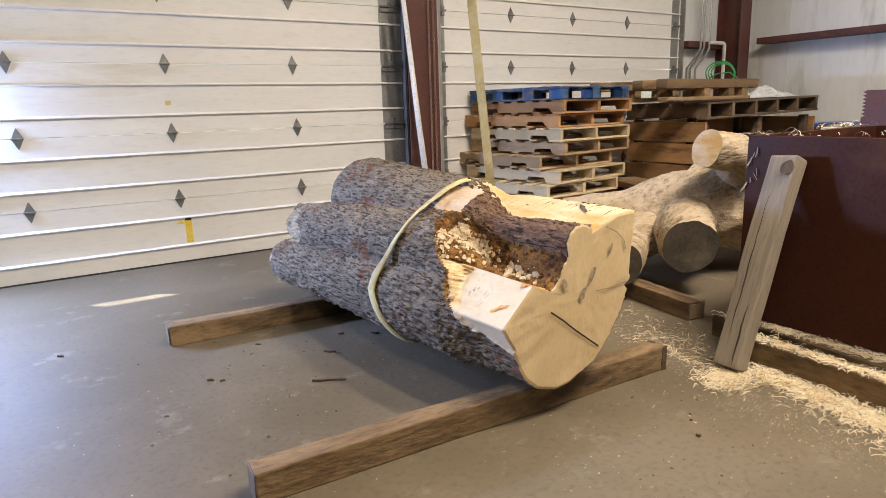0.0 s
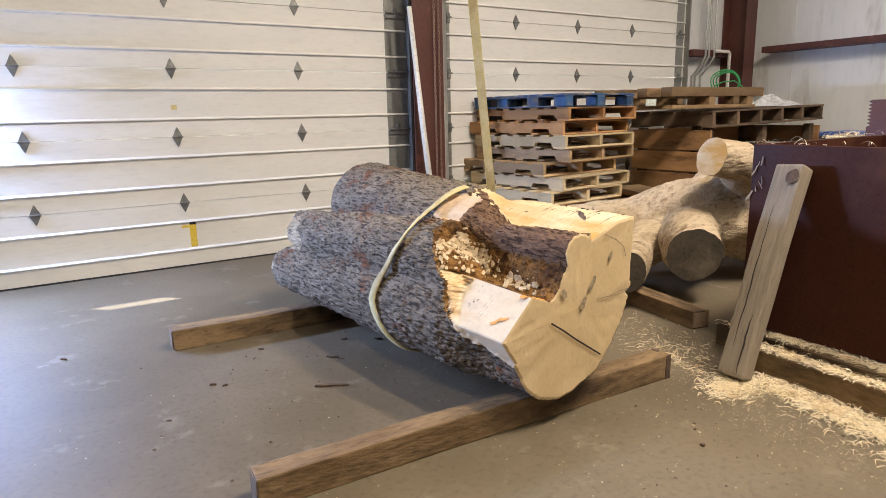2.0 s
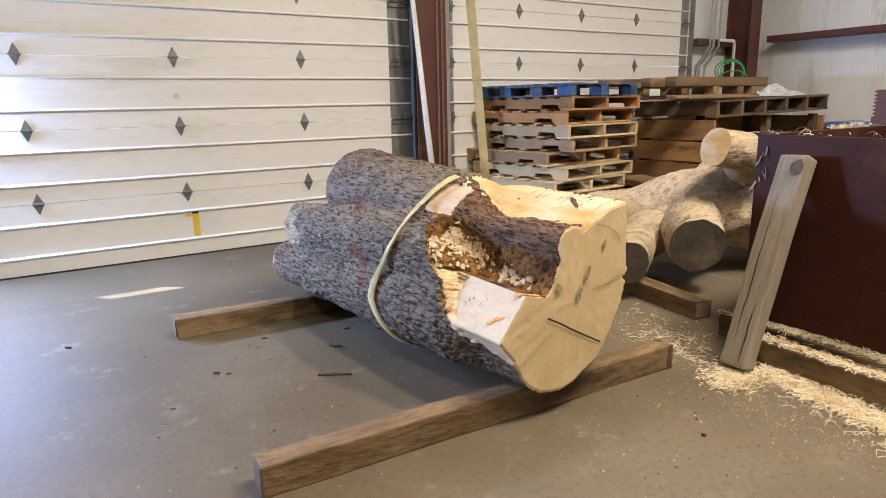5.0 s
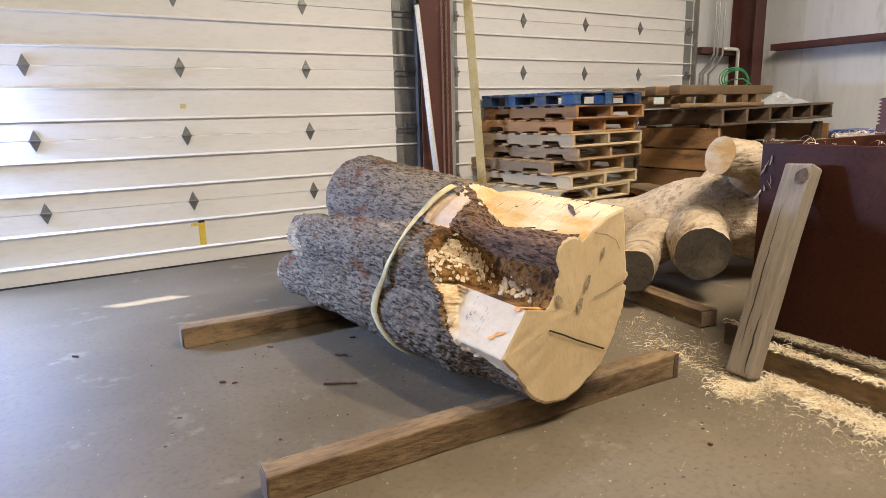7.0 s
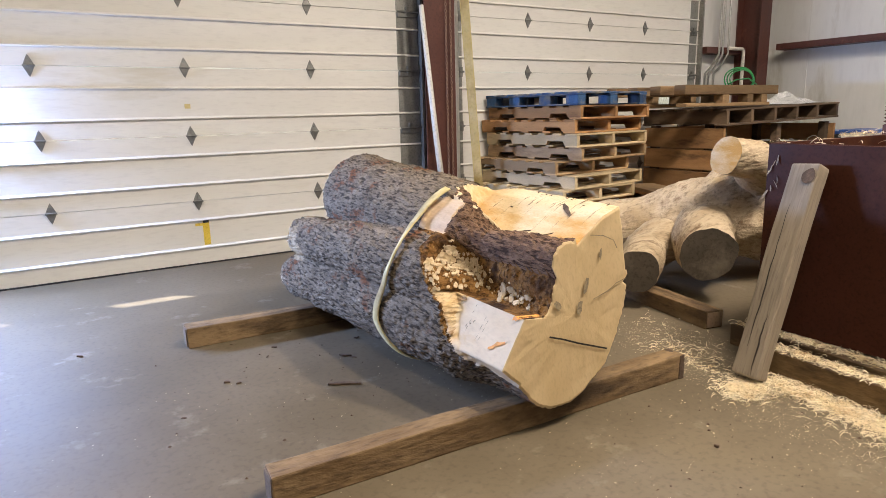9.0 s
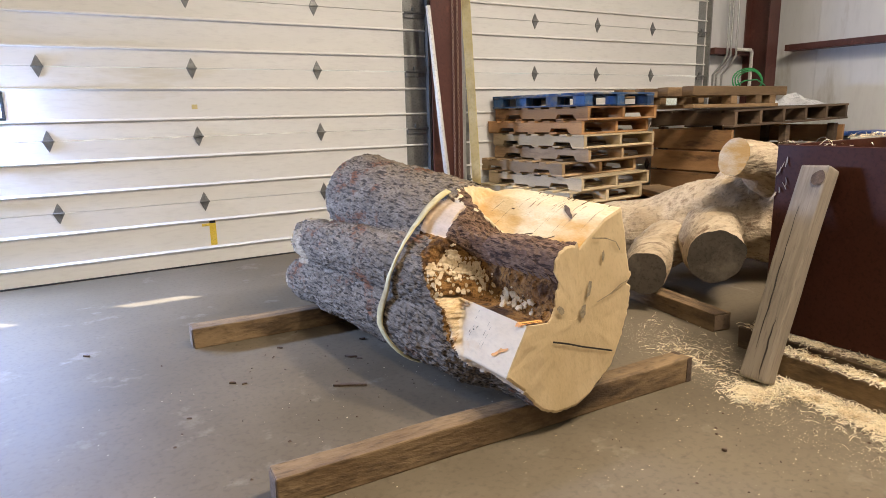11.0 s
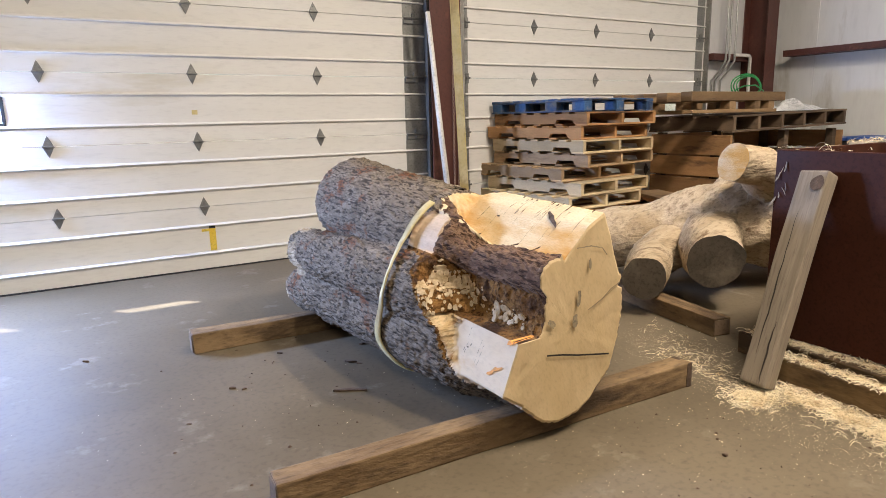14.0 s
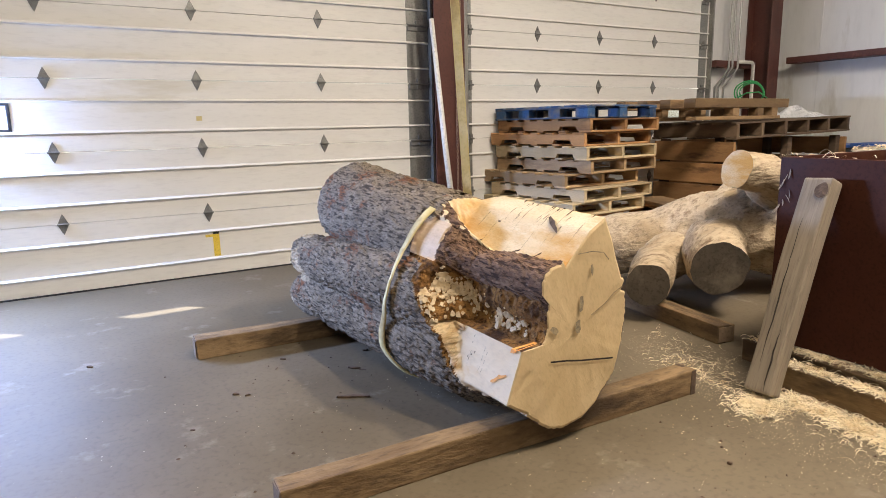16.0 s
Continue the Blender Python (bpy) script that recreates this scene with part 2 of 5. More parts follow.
M = dict(
    concrete=mat("concrete", (0.117, 0.092, 0.058), (0.168, 0.135, 0.09), 1.3, 0.55, 0.7, spec=0.26, bump=0.02, c3=(0.22, 0.19, 0.145), c3_scale=4.0, c3_amount=0.05, fine=38, fine_amount=0.15, dist=0.004),
    door=mat("door_white", (0.75, 0.735, 0.69), (0.80, 0.785, 0.74), 1.5, 0.38, 0.5, bump=0.03, stretch=(0.3, 1, 1.5), c3=(0.62, 0.58, 0.47), c3_scale=1.2, c3_amount=0.1, fine=30, fine_amount=0.06),
    stile=mat("galvanised", (0.28, 0.28, 0.26), (0.36, 0.36, 0.33), 8, 0.42, 0.55, metal=0.7, bump=0.05),
    hinge=mat("hinge_steel", (0.20, 0.20, 0.19), (0.3, 0.3, 0.28), 30, 0.4, 0.55, metal=0.75, bump=0.1),
    brown_steel=mat("red_oxide_steel", (0.085, 0.028, 0.02), (0.11, 0.038, 0.027), 3, 0.45, 0.6, bump=0.04, c3=(0.16, 0.06, 0.04), c3_scale=6, c3_amount=0.1),
    wall=mat("wall_liner", (0.70, 0.70, 0.68), (0.79, 0.79, 0.77), 1.2, 0.45, 0.6, bump=0.05, stretch=(1, 1, 0.25), dist=0.02, c3=(0.46, 0.43, 0.36), c3_scale=1.3, c3_amount=0.2, fine=12, fine_amount=0.05),
    # kept dark so the unseen ceiling and walls bounce less light
    ceiling=mat("low_bounce_liner", (0.24, 0.23, 0.21), (0.30, 0.29, 0.27), 1, 0.6, bump=0.05),
    beam=mat("weathered_timber", (0.135, 0.08, 0.032), (0.27, 0.18, 0.088), 5, 0.7, 0.85, bump=0.5, stretch=(0.5, 1.6, 1.6), c3=(0.055, 0.032, 0.014), c3_scale=2.6, c3_amount=0.62, fine=30, fine_amount=0.3),
    endcut=mat("timber_end", (0.15, 0.10, 0.06), (0.22, 0.15, 0.09), 6, 0.8, 0.9, bump=0.2, c3=(0.28, 0.20, 0.12), c3_scale=9, c3_amount=0.3),
    prop=mat("grey_timber", (0.235, 0.19, 0.135), (0.31, 0.258, 0.19), 3, 0.75, 0.85, bump=0.3, stretch=(0.25, 3, 3), c3=(0.165, 0.13, 0.09), c3_scale=2, c3_amount=0.3, fine=40, fine_amount=0.22),
    pallet=mat("pallet_wood", (0.40, 0.26, 0.13), (0.52, 0.37, 0.21), 3, 0.75, 0.85, bump=0.2, stretch=(0.6, 0.6, 2.5), fine_amount=0.1, c3=(0.22, 0.14, 0.075), c3_scale=2.5, c3_amount=0.3, vary=0.3),
    pallet_brown=mat("pallet_brown", (0.36, 0.185, 0.07), (0.50, 0.28, 0.12), 3, 0.75, 0.85, bump=0.2, stretch=(0.6, 0.6, 2.5), fine_amount=0.1, c3=(0.15, 0.08, 0.04), c3_scale=2.5, c3_amount=0.3, vary=0.3),
    pallet_light=mat("pallet_light", (0.52, 0.40, 0.23), (0.62, 0.50, 0.31), 3, 0.75, 0.85, bump=0.2, stretch=(0.6, 0.6, 2.5), fine_amount=0.1, c3=(0.34, 0.24, 0.13), c3_scale=2.5, c3_amount=0.25, vary=0.2),
    pallet_dark=mat("pallet_dark", (0.10, 0.065, 0.04), (0.17, 0.115, 0.07), 3, 0.8, 0.9, bump=0.2, stretch=(0.6, 0.6, 2.5), fine_amount=0.1, c3=(0.06, 0.04, 0.025), c3_scale=2.5, c3_amount=0.3, vary=0.3),
    pallet_aged=mat("pallet_aged", (0.21, 0.13, 0.06), (0.33, 0.215, 0.11), 3, 0.75, 0.85, bump=0.2, stretch=(0.6, 0.6, 2.5), fine_amount=0.15, c3=(0.10, 0.06, 0.03), c3_scale=2.5, c3_amount=0.35, vary=0.3),
    pallet_blue=mat("pallet_blue", (0.02, 0.06, 0.16), (0.045, 0.12, 0.26), 4, 0.6, 0.8, bump=0.2, c3=(0.20, 0.19, 0.17), c3_scale=5, c3_amount=0.6, vary=0.25),
    bark=bark_mat("bark", (0.315, 0.255, 0.185), (0.19, 0.148, 0.105), (0.24, 0.10, 0.045), 0.34),
    bark_strip=bark_mat("bark_strip", (0.25, 0.155, 0.095), (0.16, 0.09, 0.055), (0.30, 0.165, 0.08), 0.3),
    sapwood=mat("fresh_cut_wood", (0.68, 0.52, 0.30), (0.74, 0.61, 0.40), 4, 0.65, 0.75, bump=0.3, stretch=(3.2, 1.2, 3.2), c3=(0.56, 0.31, 0.085), c3_scale=1.2, c3_amount=0.62, fine=60, fine_amount=0.15, dist=0.008, spec=0.2),
    palewood=mat("pale_cut_wood", (0.71, 0.57, 0.38), (0.77, 0.645, 0.46), 5, 0.65, 0.75, bump=0.15, stretch=(1.5, 0.7, 1.5), c3=(0.62, 0.40, 0.17), c3_scale=1.8, c3_amount=0.3, fine=45, fine_amount=0.07, dist=0.006, spec=0.2),
    peeled=mat("peeled_patch", (0.58, 0.42, 0.27), (0.68, 0.53, 0.37), 6, 0.6, 0.7, bump=0.2, stretch=(2, 0.7, 2), c3=(0.42, 0.26, 0.13), c3_scale=3, c3_amount=0.3, fine=45, fine_amount=0.1, spec=0.25),
    endgrain=mat("end_grain", (0.58, 0.43, 0.225), (0.66, 0.505, 0.285), 2.2, 0.65, 0.75, bump=0.2, stretch=(2.2, 1, 0.9), c3=(0.50, 0.385, 0.22), c3_scale=1.5, c3_amount=0.35, fine=45, fine_amount=0.1, dist=0.004),
    rot=mat("rotten_wood", (0.16, 0.075, 0.022), (0.34, 0.18, 0.055), 10, 0.9, 0.95, bump=0.9, c3=(0.05, 0.025, 0.012), c3_scale=6, c3_amount=0.45, fine=50, fine_amount=0.8, dist=0.02, spec=0.2),
    tornwood=mat("torn_wood", (0.66, 0.46, 0.22), (0.78, 0.62, 0.38), 8, 0.7, bump=0.5, stretch=(1, 1, 3), c3=(0.40, 0.20, 0.06), c3_scale=9, c3_amount=0.5, fine=50, fine_amount=0.3),
    flake=mat("fungus_flake", (0.50, 0.36, 0.19), (0.72, 0.60, 0.41), 20, 0.8, bump=0.3),
    stain=mat("blue_stain", (0.20, 0.165, 0.115), (0.46, 0.36, 0.21), 45, 0.75, bump=0.1),
    dark=mat("dark_kerf", (0.02, 0.015, 0.01), (0.035, 0.025, 0.018), 20, 0.8, bump=0.1),
    orange=mat("orange_mark", (0.85, 0.33, 0.05), (0.8, 0.42, 0.12), 30, 0.7, bump=0.1),
    strap=mat("yellow_webbing", (0.62, 0.50, 0.20), (0.72, 0.62, 0.34), 10, 0.75, 0.85, bump=0.25, c3=(0.40, 0.29, 0.12), c3_scale=3, c3_amount=0.3, fine=90, fine_amount=0.12, dist=0.002),
    barkless=mat("peeled_wood", (0.36, 0.27, 0.165), (0.57, 0.465, 0.325), 4, 0.8, 0.9, bump=0.8, stretch=(0.5, 1.8, 1.8), c3=(0.16, 0.10, 0.055), c3_scale=4.0, c3_amount=0.28, fine=24, fine_amount=0.35, dist=0.02, spec=0.2),
    greyend=mat("grey_end_grain", (0.075, 0.06, 0.042), (0.125, 0.10, 0.072), 5, 0.8, 0.9, bump=0.2, c3=(0.19, 0.155, 0.11), c3_scale=4, c3_amount=0.3, fine=50, fine_amount=0.3),
    film=mat("film_faced_board", (0.046, 0.014, 0.008), (0.066, 0.021, 0.011), 2, 0.45, 0.6, spec=0.16, bump=0.03, c3=(0.10, 0.04, 0.018), c3_scale=1.4, c3_amount=0.2),
    shaving=mat("wood_shavings", (0.80, 0.67, 0.43), (0.88, 0.78, 0.57), 14, 0.8, 0.9, bump=0.5, c3=(0.52, 0.36, 0.17), c3_scale=9, c3_amount=0.3),
    chip=mat("bark_chip", (0.07, 0.045, 0.03), (0.13, 0.085, 0.055), 20, 0.9, bump=0.5),
    white_pvc=mat("white_plastic", (0.72, 0.70, 0.63), (0.78, 0.76, 0.70), 4, 0.35, bump=0.02),
    conduit=mat("conduit", (0.45, 0.45, 0.43), (0.55, 0.55, 0.52), 6, 0.35, 0.5, metal=0.5, bump=0.02),
    green=mat("green_rubber", (0.02, 0.24, 0.06), (0.04, 0.33, 0.10), 10, 0.45, bump=0.05),
    yellow=mat("yellow_tape", (0.78, 0.55, 0.05), (0.82, 0.62, 0.10), 12, 0.5, bump=0.05),
    blackplastic=mat("black_plastic", (0.02, 0.02, 0.022), (0.035, 0.035, 0.037), 12, 0.45, bump=0.05),
    bluepart=mat("blue_plastic", (0.03, 0.09, 0.35), (0.05, 0.14, 0.45), 12, 0.4, bump=0.05),
    bag=mat("white_film_bag", (0.66, 0.67, 0.68), (0.75, 0.76, 0.77), 6, 0.35, 0.5, bump=0.3, dist=0.02, c3=(0.25, 0.27, 0.3), c3_scale=5, c3_amount=0.15),
    chain=mat("chain_steel", (0.30, 0.20, 0.14), (0.40, 0.29, 0.21), 30, 0.5, metal=0.6, bump=0.1),
    lampglow=glow("lamp_diffuser", (1.0, 0.88, 0.70), 5.0),
    glass=mat("window_acrylic", (0.9, 0.9, 0.9), (0.92, 0.92, 0.92), 3, 0.05, bump=0.0),
)
M["glass"].node_tree.nodes["Principled BSDF"].inputs["Transmission Weight"].default_value = 1.0


# ---- building helpers ----


def mesh_of(name, bm, material, smooth=False):
    me = bpy.data.meshes.new(name)
    bm.to_mesh(me)
    bm.free()
    me.materials.append(material)
    if smooth:
        me.shade_smooth()
    return me


def part(name, bm, material, parent=None, label="", at=None, smooth=False):
    ob = new(name, mesh_of(name, bm, material, smooth))
    ob.parent = parent
    if at is not None:
        ob.matrix_basis = at
    return tagged(ob, label)


def thing(name, m, label, category, group="", kind=""):
    ob = new(name)
    ob.matrix_basis = m
    ob.empty_display_size = 0.1
    return tagged(ob, label, category, group, kind)


def box(x0, x1, y0, y1, z0, z1, bevel=0.004, seg=1, bm=None):
    b = bmesh.new()
    bmesh.ops.create_cube(b, size=1.0, matrix=Matrix.Translation(((x0 + x1) / 2, (y0 + y1) / 2, (z0 + z1) / 2)) @ Matrix.Diagonal((x1 - x0, y1 - y0, z1 - z0, 1)))
    if bevel:
        bmesh.ops.bevel(b, geom=list(b.edges), offset=bevel, segments=seg, affect="EDGES", profile=0.6)
    if bm is None:
        return b
    me = bpy.data.meshes.new("tmp")
    b.to_mesh(me)
    b.free()
    bm.from_mesh(me)
    bpy.data.meshes.remove(me)
    return bm


def rough_box(lx, ly, lz, bevel=0.006, cuts=12, amount=0.004, seed=0.0):
    """A sawn timber lying along x, with worn edges."""
    b = box(-lx / 2, lx / 2, -ly / 2, ly / 2, 0, lz, bevel, 2)
    for i in range(1, cuts):
        x = -lx / 2 + lx * i / cuts
        bmesh.ops.bisect_plane(b, geom=list(b.verts) + list(b.edges) + list(b.faces), plane_co=(x, 0, 0), plane_no=(1, 0, 0))
    for v in b.verts:
        p = Vector((v.co.x * 2.5 + seed, v.co.y * 9, v.co.z * 9))
        d = noise.noise_vector(p) * amount
        if v.co.z < 0.002:
            d.z = 0
        v.co += d
    return b


def tube(points, r, sides=10, bm=None, caps=True):
    bm = bm or bmesh.new()
    pts = [Vector(p) for p in points]
    rings = []
    up = Vector((0.13, 0.27, 0.95))
    for i, p in enumerate(pts):
        d = (pts[min(i + 1, len(pts) - 1)] - pts[max(i - 1, 0)]).normalized()
        a = d.cross(up)
        if a.length < 0.05:
            a = d.cross(Vector((1, 0, 0)))
        a.normalize()
        c = d.cross(a)
        rr = r[i] if isinstance(r, (list, tuple)) else r
        rings.append([bm.verts.new(p + (a * math.cos(2 * math.pi * k / sides) + c * math.sin(2 * math.pi * k / sides)) * rr) for k in range(sides)])
    for q, s in zip(rings, rings[1:]):
        for k in range(sides):
            bm.faces.new((q[k], q[(k + 1) % sides], s[(k + 1) % sides], s[k]))
    if caps:
        bm.faces.new(list(reversed(rings[0])))
        bm.faces.new(rings[-1])
    bmesh.ops.recalc_face_normals(bm, faces=list(bm.faces))
    return bm


def extrude_profile(profile, x0, x1):
    """A closed (y, z) outline drawn out along x."""
    bm = bmesh.new()
    a = [bm.verts.new((x0, y, z)) for y, z in profile]
    b = [bm.verts.new((x1, y, z)) for y, z in profile]
    n = len(a)
    for i in range(n):
        bm.faces.new((a[i], a[(i + 1) % n], b[(i + 1) % n], b[i]))
    bm.faces.new(list(reversed(a)))
    bm.faces.new(b)
    bmesh.ops.recalc_face_normals(bm, faces=list(bm.faces))
    return bm


def setting(name, bm, material, label, category):
    return tagged(new(name, mesh_of(name, bm, material)), label, category, kind="structure")


# ---- large structure ----
WX0, WX1, WY0 = -9.0, 5.2, -11.0
setting("floor", box(WX0 - 0.3, WX1 + 0.3, WY0 - 0.3, 0.3, -0.2, 0, 0), M["concrete"], "sealed glossy grey-brown concrete workshop floor", "floor")
# ceiling, south and west walls: out of view, dark to deepen the shadows
setting("ceiling", box(WX0 - 0.2, WX1 + 0.2, WY0 - 0.2, 0.4, CEIL, CEIL + 0.15, 0), M["ceiling"], "unseen ceiling, darkened to cut bounce light", "ceiling")
setting("wall_south", box(WX0 - 0.2, WX1 + 0.2, WY0 - 0.2, WY0, 0, CEIL, 0), M["ceiling"], "unseen wall, darkened to cut bounce light", "wall")
DOOR_H = 8 * 0.533
D1 = (-5.85, -0.36)
D2 = (0.13, 3.76)
wall_n = bmesh.new()
for x0, x1, z0, z1 in ((WX0 - 0.2, D1[0], 0, CEIL), (D1[1], D2[0], 0, CEIL), (D2[1], WX1 + 0.2, 0, CEIL), (D1[0], D1[1], DOOR_H, CEIL), (D2[0], D2[1], DOOR_H, CEIL)):
    box(x0, x1, 0.05, 0.25, z0, z1, 0, bm=wall_n)
setting("wall_north", wall_n, M["wall"], "pale metal-lined wall with two overhead door openings", "wall")
setting("wall_west", box(WX0 - 0.2, WX0, WY0, 0.05, 0, CEIL, 0), M["ceiling"], "unseen wall, darkened to cut bounce light", "wall")
setting("wall_east", box(WX1, WX1 + 0.2, WY0, 0.05, 0, CEIL, 0), M["wall"], "white lined metal wall with dull stains", "wall")
setting("ground", box(-60, 60, -60, 60, -0.3, -0.21, 0), M["concrete"], "plain ground outside", "ground")


P = 0.533


def rib_profile(z0, z1, ribs, back=0.045):
    pts = [(back, z0), (0.0, z0)]
    for r in ribs:
        pts += [(0.0, r - 0.006), (-0.017, r - 0.004), (-0.019, r + 0.001), (-0.004, r + 0.013), (0.0, r + 0.017)]
    pts += [(0.0, z1), (back, z1)]
    return pts


def hinge_mesh(name):
    bm = bmesh.new()
    outline = [(0, 0.080), (0.011, 0.06), (0.033, 0.012), (0.033, -0.012), (0.011, -0.06), (0, -0.080), (-0.011, -0.06), (-0.033, -0.012), (-0.033, 0.012), (-0.011, 0.06)]
    f = [bm.verts.new((x, -0.012 if abs(z) < 0.02 else -0.006, z)) for x, z in outline]
    b = [bm.verts.new((x, 0.001, z)) for x, z in outline]
    n = len(f)
    bm.faces.new(f)
    for i in range(n):
        bm.faces.new((f[i], f[(i + 1) % n], b[(i + 1) % n], b[i]))
    bmesh.ops.recalc_face_normals(bm, faces=list(bm.faces))
    tube([(-0.04, -0.014, 0), (0.04, -0.014, 0)], 0.008, 8, bm)
    for z in (0.045, -0.045):
        tube([(0, -0.004, z), (0, -0.014, z)], 0.007, 6, bm)
    return mesh_of(name, bm, M["hinge"])


HINGE = hinge_mesh("hinge")


def overhead_door(name, x0, x1, columns, stiles, windows, label):
    door = thing(name, Matrix(), label, "overhead door", kind="structure")
    full = mesh_of("section", extrude_profile(rib_profile(0.003, P - 0.002, (0.26 * P, 0.70 * P)), x0, x1), M["door"])
    for k in range(8):
        if k == 2:
            bm = bmesh.new()
            pieces, cur = [], x0
            for wx0, wx1 in windows:
                pieces += [(rib_profile(0.003, P - 0.002, (0.26 * P, 0.70 * P)), cur, wx0), (rib_profile(0.003, 0.166, (0.26 * P,), 0.015), wx0, wx1), (rib_profile(0.347, P - 0.002, (0.70 * P,), 0.015), wx0, wx1)]
                cur = wx1
            pieces.append((rib_profile(0.003, P - 0.002, (0.26 * P, 0.70 * P)), cur, x1))
            for prof, a, b in pieces:
                extra = extrude_profile(prof, a, b)
                me = bpy.data.meshes.new("tmp")
                extra.to_mesh(me)
                extra.free()
                bm.from_mesh(me)
                bpy.data.meshes.remove(me)
            sec = part("section", bm, M["door"], door)
            for wx0, wx1 in windows:
                win = part("window", box(wx0 + 0.006, wx1 - 0.006, 0.0125, 0.0155, 0.168, 0.345, 0), M["glass"], sec, "clear acrylic pane")
                win.visible_shadow = False
                fr = bmesh.new()
                for a, b, c, d in ((wx0 - 0.015, wx1 + 0.015, 0.156, 0.174), (wx0 - 0.015, wx1 + 0.015, 0.339, 0.357), (wx0 - 0.015, wx0 + 0.008, 0.174, 0.339), (wx1 - 0.008, wx1 + 0.015, 0.174, 0.339)):
                    box(a, b, -0.005, 0.012, c, d, 0.002, bm=fr)
                # added side masks: they narrow the opening and so the sun patch
                tr = box(wx0 + 0.008, wx0 + 0.05, 0.0, 0.012, 0.174, 0.339, 0)
                box(wx1 - 0.09, wx1 - 0.008, 0.0, 0.012, 0.174, 0.339, 0, bm=tr)
                part("window_trim", tr, M["white_pvc"], sec, "white side masks added to narrow the pane")
                part("window_frame", fr, M["blackplastic"], sec, "black plastic window frame")
        else:
            sec = new("section", full)
            sec.parent = door
        sec.location.z = k * P
        for s0, s1 in stiles:
            part("end_stile", box(s0, s1, -0.004, 0.0, 0.006, P - 0.006, 0), M["stile"], sec)
            bm = box(s0 + 0.006, s1 - 0.006, -0.02, -0.004, P - 0.05, P - 0.01, 0.003)
            tube([(s0 + 0.005, -0.026, P), (s1 + 0.01, -0.026, P)], 0.010, 8, bm)
            box((s0 + s1) / 2 - 0.018, (s0 + s1) / 2 + 0.018, -0.024, -0.004, P - 0.05, P + 0.045, 0.003, bm=bm)
            part("roller_hinge", bm, M["hinge"], sec)
        if k:
            for cx in columns:
                h = new("hinge", HINGE)
                h.parent = door
                h.location = (cx, 0, k * P)
    part("bottom_seal", box(x0, x1, -0.01, 0.05, 0.0, 0.012, 0.003), M["blackplastic"], door)
    for tx in (x0 - 0.045, x1 + 0.005)[0 if x0 < -1 else 1:]:
        bm = box(tx, tx + 0.022, -0.06, -0.054, 0, DOOR_H, 0)
        box(tx, tx + 0.005, -0.054, 0.04, 0, DOOR_H, 0, bm=bm)
        part("track", bm, M["stile"], door)
    return door


door_1 = overhead_door("door_1", D1[0] - 0.03, D1[1], (-5.64, -4.594, -3.547, -2.5, -1.453), ((-0.585, -0.362),), WINDOWS, "closed white ribbed steel overhead door with diamond hinges")
door_2 = overhead_door("door_2", D2[0] - 0.03, D2[1] + 0.005, (0.984, 1.88, 2.776), ((0.102, 0.14), (3.60, 3.735)), ((2.98, 3.5),), "closed white ribbed steel overhead door behind pallets")

# yellow safety label and tape remains on the door
tape = part("warning_label", box(-0.026, 0.026, -0.002, 0.0, -0.115, 0.10, 0), M["yellow"], None, at=pose(-2.455, -0.001, 0.275))
tagged(tape, "yellow warning tape strip with a black end on the door", "label")
part("label_print", box(-0.024, 0.024, -0.003, -0.002, 0.072, 0.10, 0), M["blackplastic"], tape, "black printed end")
part("tape_tab", box(-0.085, -0.026, -0.002, 0.0, 0.05, 0.072, 0), M["yellow"], tape)
tagged(part("tape_scrap", box(-0.022, 0.022, -0.0015, 0.0, -0.018, 0.018, 0), M["strap"], None, at=pose(-2.505, -0.001, 1.30)), "small faded yellow tape scrap on the white door", "tape")


def i_beam(name, x0, x1, y0, y1, z0, z1, label):
    bm = box(x0, x1, y0, y0 + 0.014, z0, z1, 0.002)
    box(x0, x1, y1 - 0.014, y1, z0, z1, 0.002, bm=bm)
    box((x0 + x1) / 2 - 0.006, (x0 + x1) / 2 + 0.006, y0 + 0.014, y1 - 0.014, z0, z1, 0, bm=bm)
    return setting(name, bm, M["brown_steel"], label, "column")


i_beam("column_1", -0.44, -0.11, -0.27, 0.045, 0, CEIL, "red-oxide painted steel I-beam column between the doors")
i_beam("column_2", 4.61, 4.84, -0.30, 0.045, 0, CEIL, "red-oxide painted steel I-beam corner column")
setting("girt_north", box(3.80, 4.61, -0.12, 0.05, 1.865, 1.945, 0.004), M["brown_steel"], "red-oxide painted steel wall girt", "girt")
bm = box(4.98, 5.2, -10.9, -0.31, 1.915, 1.93, 0.003)
box(4.98, 4.992, -10.9, -0.31, 1.93, 1.995, 0.003, bm=bm)
setting("girt_east", bm, M["brown_steel"], "red-oxide painted steel wall girt", "girt")
# seams of the wall liner
for i, yy in enumerate((-0.62,)):
    setting("trim_%d" % (i + 1), box(5.195, 5.203, yy - 0.012, yy + 0.012, 0, CEIL, 0.003), M["wall"], "pale vertical liner seam", "trim")

# conduits, white outlet pipe, leaning pipe, chain
for cx in (4.02, 4.09, 4.20):
    tagged(part("conduit", tube([(cx, -0.14, CEIL), (cx, -0.14, 2.0), (cx, -0.14, 1.86), (cx - 0.02, -0.08, 1.74), (cx - 0.03, 0.03, 1.62), (cx - 0.03, 0.03, 0.0)], 0.014, 8), M["conduit"], smooth=True), "thin grey metal conduit on the wall", "conduit", "conduits on the wall")
